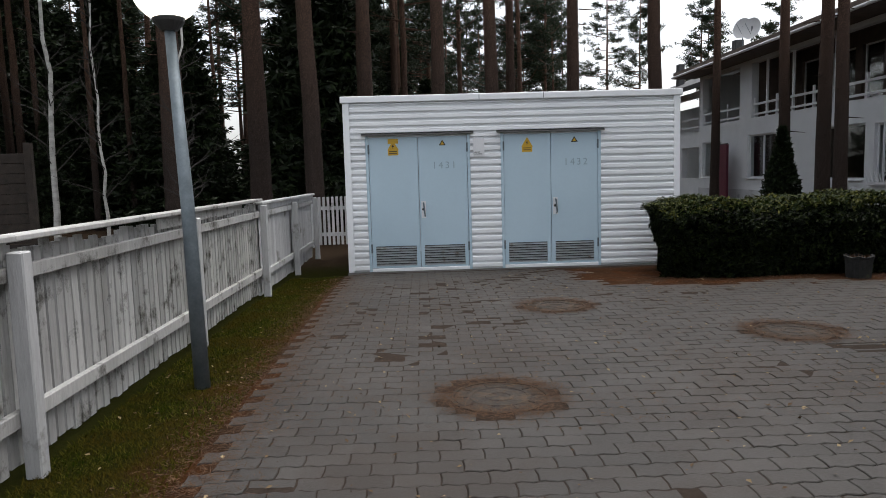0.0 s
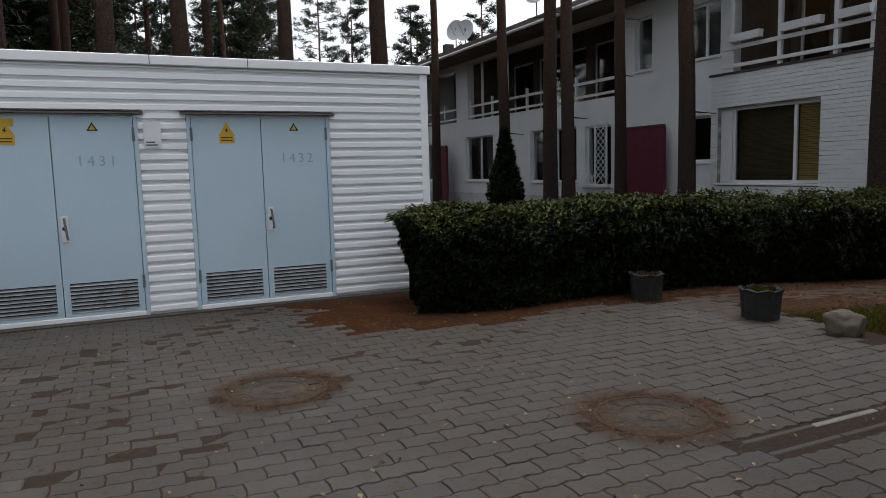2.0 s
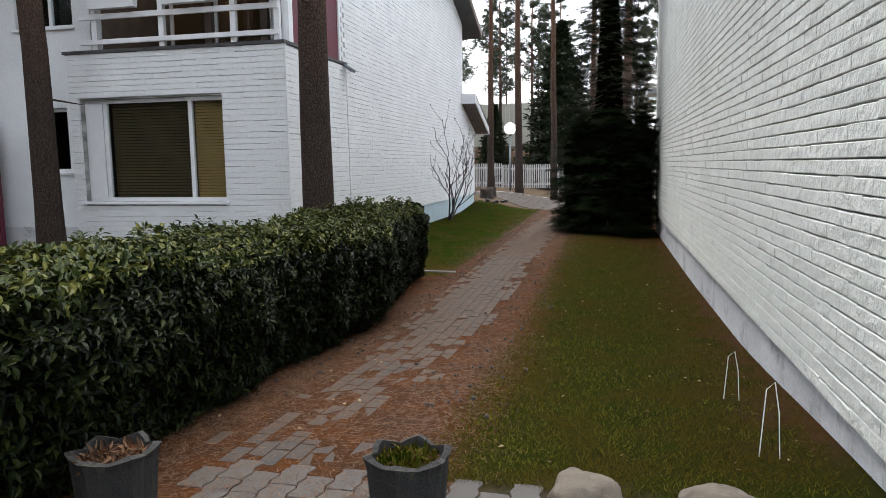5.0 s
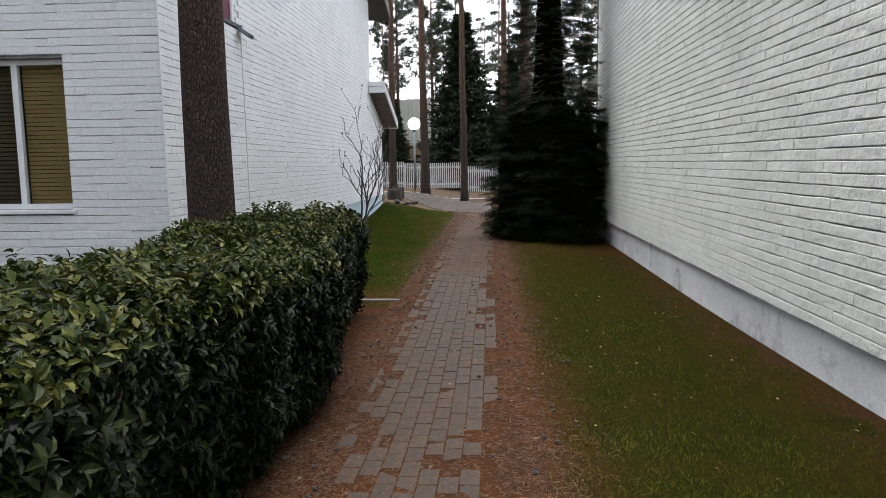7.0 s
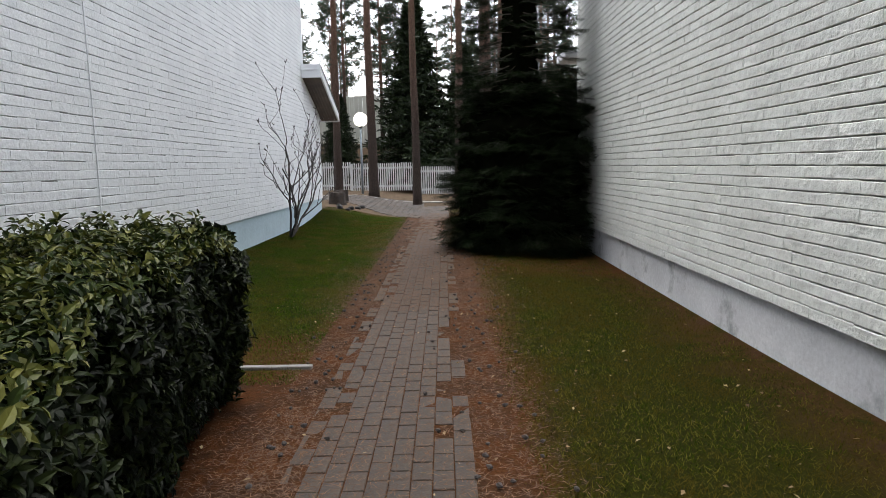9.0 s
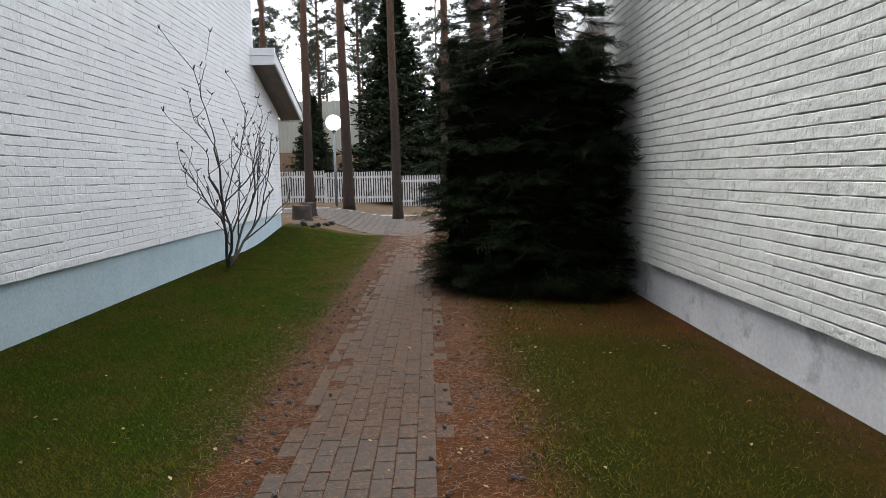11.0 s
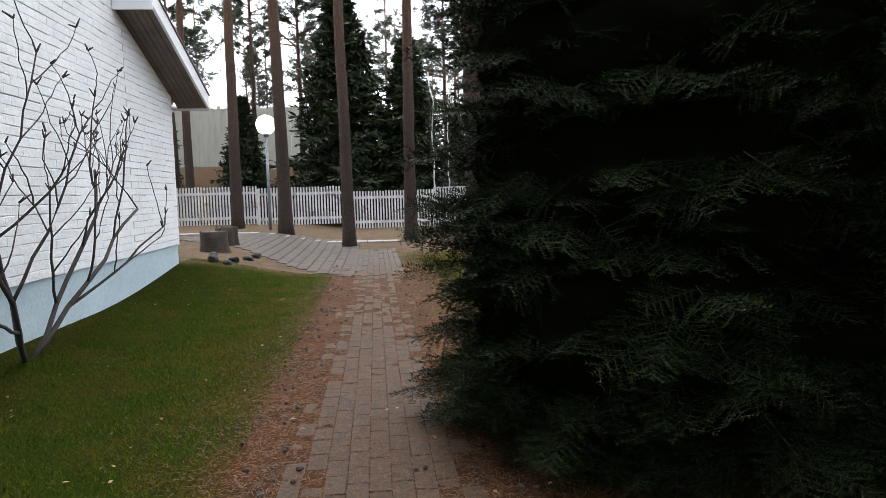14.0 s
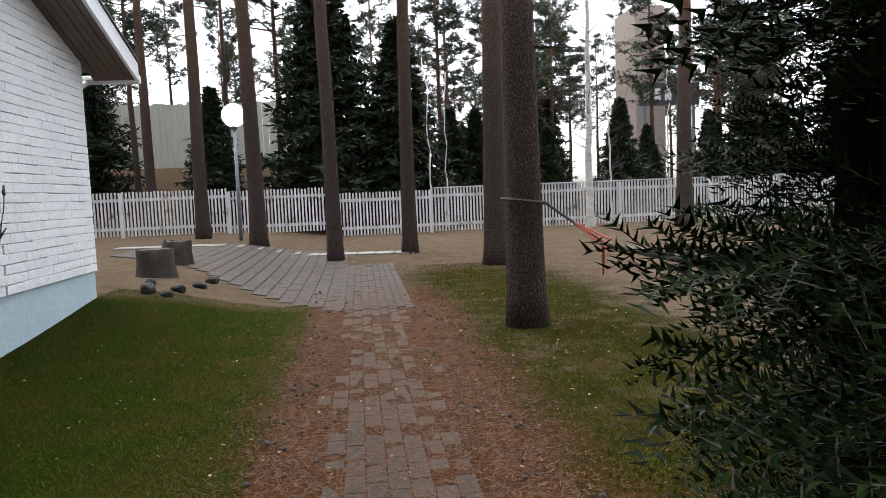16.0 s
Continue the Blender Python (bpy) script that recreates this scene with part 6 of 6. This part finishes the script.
def pave(name, label, spots, shared, near, sunk=None):
    floor = thing(name, label, "paving", kind="structure")
    q = random.Random(77)
    pv, pf = [v.co.copy() for v in shared.vertices], [tuple(f.vertices) for f in shared.polygons]
    rest, count = Builder(), 0
    for x, y, turn in spots:
        sink = sunk(x, y, q) if sunk else 0.0
        m = pose(x, y, gz(x, y) - sink + q.gauss(0, 0.0012), 0, 0, 0) @ pose(0, 0, 0, math.degrees((gz(x, y + 0.1) - gz(x, y - 0.1)) / 0.2) + q.gauss(0, 0.5), -math.degrees((gz(x + 0.1, y) - gz(x - 0.1, y)) / 0.2) + q.gauss(0, 0.5), 0) @ pose(0, 0, 0, 0, 0, turn + q.gauss(0, 0.5))
        if near(x, y) and count < 300:
            ob = new("paver", shared)
            ob.parent, ob.matrix_basis = floor, m
            count += 1
        else:
            rest.add([tuple(m @ v) for v in pv], pf)
    tagged(part("pavers", rest, shared.materials[0], floor, fix=False), kind="stuff")


def yard_spots():
    L, W, out = 0.235, 0.142, []
    j = 0
    y = -3.0
    while y < 11.0:
        x = -1.05 + (j % 2) * L / 2
        while x < 6.6:
            east = 5.85 if y < 7.0 else 6.2
            if y > 8.72 + 0.1 * math.sin(3 * x) and x > 2.3 + 0.2 * math.sin(5 * y):
                east = 0
            if x < east and all((x - a) ** 2 + (y - c) ** 2 > (r + 0.06) ** 2 for a, c, r in MANHOLES) and not (5.28 < y < 5.64 and x > 3.3) and not (y < 5.2 and x > 5.8):
                out.append((x, y, 0))
            x += L
        y += W
        j += 1
    return out


def path_spots():
    out, L, W = [], 0.205, 0.105
    for k in range(9):
        y = 8.42 + (k - 4) * 0.1065
        x = 6.3 + (k % 2) * 0.105
        while x < 34.5:
            out.append((x, y, 0))
            x += 0.2085
    x = 29.3
    while x < 37.5:
        y = 8.95
        while y < min(9.0 + (x - 29.3) * 0.75, 13.5):
            out.append((x, y, 90))
            y += 0.21
        x += 0.105
    return out


pave("pavement_yard", "grey interlocking concrete pavers strewn with needles", yard_spots(), paver_mesh("paver", 0.235, 0.142, 0.009, PAVER), lambda x, y: 2.2 < x < 5.2 and 5.8 < y < 8.4)
pave("pavement_path", "narrow path of grey concrete pavers half covered by needles", path_spots(), paver_mesh("paver", 0.205, 0.105, 0.0, PATH_PAVER), lambda x, y: 8.5 < x < 16.5,
     lambda x, y, q: (0.010 * step(0.25, 0.55, abs(y - 8.42) + q.gauss(0, 0.08)) + 0.0065 * (1 - step(7.0, 11.5, x + q.gauss(0, 0.7))) + 0.006 * step(19, 27, x) - 0.001) if x < 29.2 else -0.006)

slabs = thing("slab_strip", "pale concrete edging slabs crossing the yard", "paving", kind="structure")
for i in range(16):
    y = 7.4 + i * 0.42
    x = 36.1 + 0.16 * (y - 7.4)
    part("slab", Builder().box(x, y, gz(x, y) - 0.02, x + 0.55, y + 0.4, gz(x, y) + 0.03, 0.006), CONCRETE, slabs)


# ---- grass, needles and fallen leaves ----
def scatter(name, label, category, mat, n, place, make, seed):
    q = random.Random(seed)
    b = Builder()
    for _ in range(n):
        x, y = place(q)
        make(b, q, x, y, gz(x, y) - 0.010)
    return solid(name, b, mat, label, category, "stuff", fix=False)


def blade(b, q, x, y, z):
    h, w = q.uniform(0.010, 0.034), 0.0034
    a, l = q.uniform(0, 6.28), q.uniform(0.012, 0.055)
    c, s = math.cos(a), math.sin(a)
    n0 = len(b.v)
    b.v += [(x - s * w, y + c * w, z), (x + s * w, y - c * w, z), (x + c * l, y + s * l, z + h)]
    b.f.append((n0, n0 + 1, n0 + 2))


def fallen(b, q, x, y, z):
    L, a = q.uniform(0.03, 0.075), q.uniform(0, 6.28)
    c, s = math.cos(a) * L, math.sin(a) * L
    w = 0.0022
    n0, up = len(b.v), q.uniform(0.014, 0.026)
    b.v += [(x - s / L * w, y + c / L * w, z + up), (x + s / L * w, y - c / L * w, z + up), (x + c, y + s, z + up + q.uniform(-0.004, 0.012))]
    b.f.append((n0, n0 + 1, n0 + 2))


def dead_leaf(b, q, x, y, z):
    s, a = q.uniform(0.008, 0.021), q.uniform(0, 6.28)
    m = pose(x, y, z + 0.022, q.gauss(0, 14), q.gauss(0, 14), math.degrees(a))
    n0 = len(b.v)
    b.v += [tuple(m @ Vector(v)) for v in ((-s, 0, 0), (-s * 0.2, -s * 0.6, s * 0.2), (s, 0, 0.0), (-s * 0.1, s * 0.65, s * 0.25))]
    b.f += [(n0, n0 + 1, n0 + 2), (n0, n0 + 2, n0 + 3)]


def cone(b, q, x, y, z):
    r = q.uniform(0.010, 0.017)
    a = q.uniform(0, 6.28)
    d = Vector((math.cos(a), math.sin(a), 0.1))
    p = Vector((x, y, z + r + 0.012))
    b.tube([tuple(p), tuple(p + d * r * 0.9), tuple(p + d * r * 2.4)], [r * 0.6, r, r * 0.3], 6)


scatter("grass", "short green lawn grass by the gable wall", "grass", LAWN, 170000, lambda q: (q.uniform(13.6, 29.8), 11.62 - 2.45 * q.random() ** 0.9), blade, 1)
scatter("grass", "thin brownish lawn grass beside the brick wall", "grass", GRASS, 140000, lambda q: (6.2 + 18.0 * q.random() ** 1.2, 5.58 + 2.05 * q.random() ** 0.8 + q.gauss(0, 0.05)), blade, 2)
scatter("grass", "mossy grass strip along the board fence", "grass", GRASS, 60000, lambda q: (q.uniform(-2.05, -1.2), 2.0 + 9.2 * q.random() ** 1.2), blade, 3)
scatter("grass", "sparse yellowing grass under the pines", "grass", GRASS, 60000, lambda q: (23 + 11 * q.random() ** 1.3, q.gauss(6.7, 0.62)), blade, 4)
scatter("needle_litter", "rusty pine needles over the path", "needles", LITTER, 42000, lambda q: (5.6 + 24 * q.random() ** 1.2, q.choice((q.gauss(7.75, 0.16), q.gauss(9.0, 0.14), q.gauss(8.4, 0.45)))), fallen, 5)
scatter("needle_litter", "rusty pine needles under the hedge and over the yard", "needles", LITTER, 26000, lambda q: q.choice(((q.uniform(2.6, 13), q.gauss(9.0, 0.28)), (q.uniform(-1.0, 6.0), q.uniform(4.0, 11.0)), (q.gauss(-1.1, 0.16), q.uniform(2.5, 11.0)))), fallen, 6)
scatter("fallen_leaves", "small dry fallen leaves on lawn and path", "leaves", DEAD_LEAF, 3400, lambda q: q.choice(((q.uniform(6.5, 30), q.uniform(5.7, 11.5)), (q.uniform(-2, 6), q.uniform(3, 11)), (q.uniform(24, 40), q.uniform(1, 9)))), dead_leaf, 7)
scatter("pine_cones", "scattered dark pine cones along the path edges", "cones", TWIG, 420, lambda q: (q.uniform(7, 31), q.choice((q.gauss(7.75, 0.2), q.gauss(9.0, 0.12)))), cone, 8)


def ring_spot(q):
    x, y, r = q.choice(MANHOLES)
    a, d = q.uniform(0, 6.28), r * abs(q.gauss(1.12, 0.2))
    return x + d * math.cos(a), y + d * math.sin(a)


scatter("needle_litter", "brown needles gathered round the manhole covers", "needles", LITTER, 8000, ring_spot, fallen, 9)
scatter("needle_litter", "rusty needles trodden into the middle of the path", "needles", LITTER, 30000, lambda q: (6.5 + 22 * q.random() ** 1.1, q.gauss(8.4, 0.5)), fallen, 10)
scatter("needle_litter", "brown needles over the far end of the path", "needles", LITTER, 60000, lambda q: (16 + 15 * q.random(), q.gauss(8.4, 0.5)), fallen, 12)
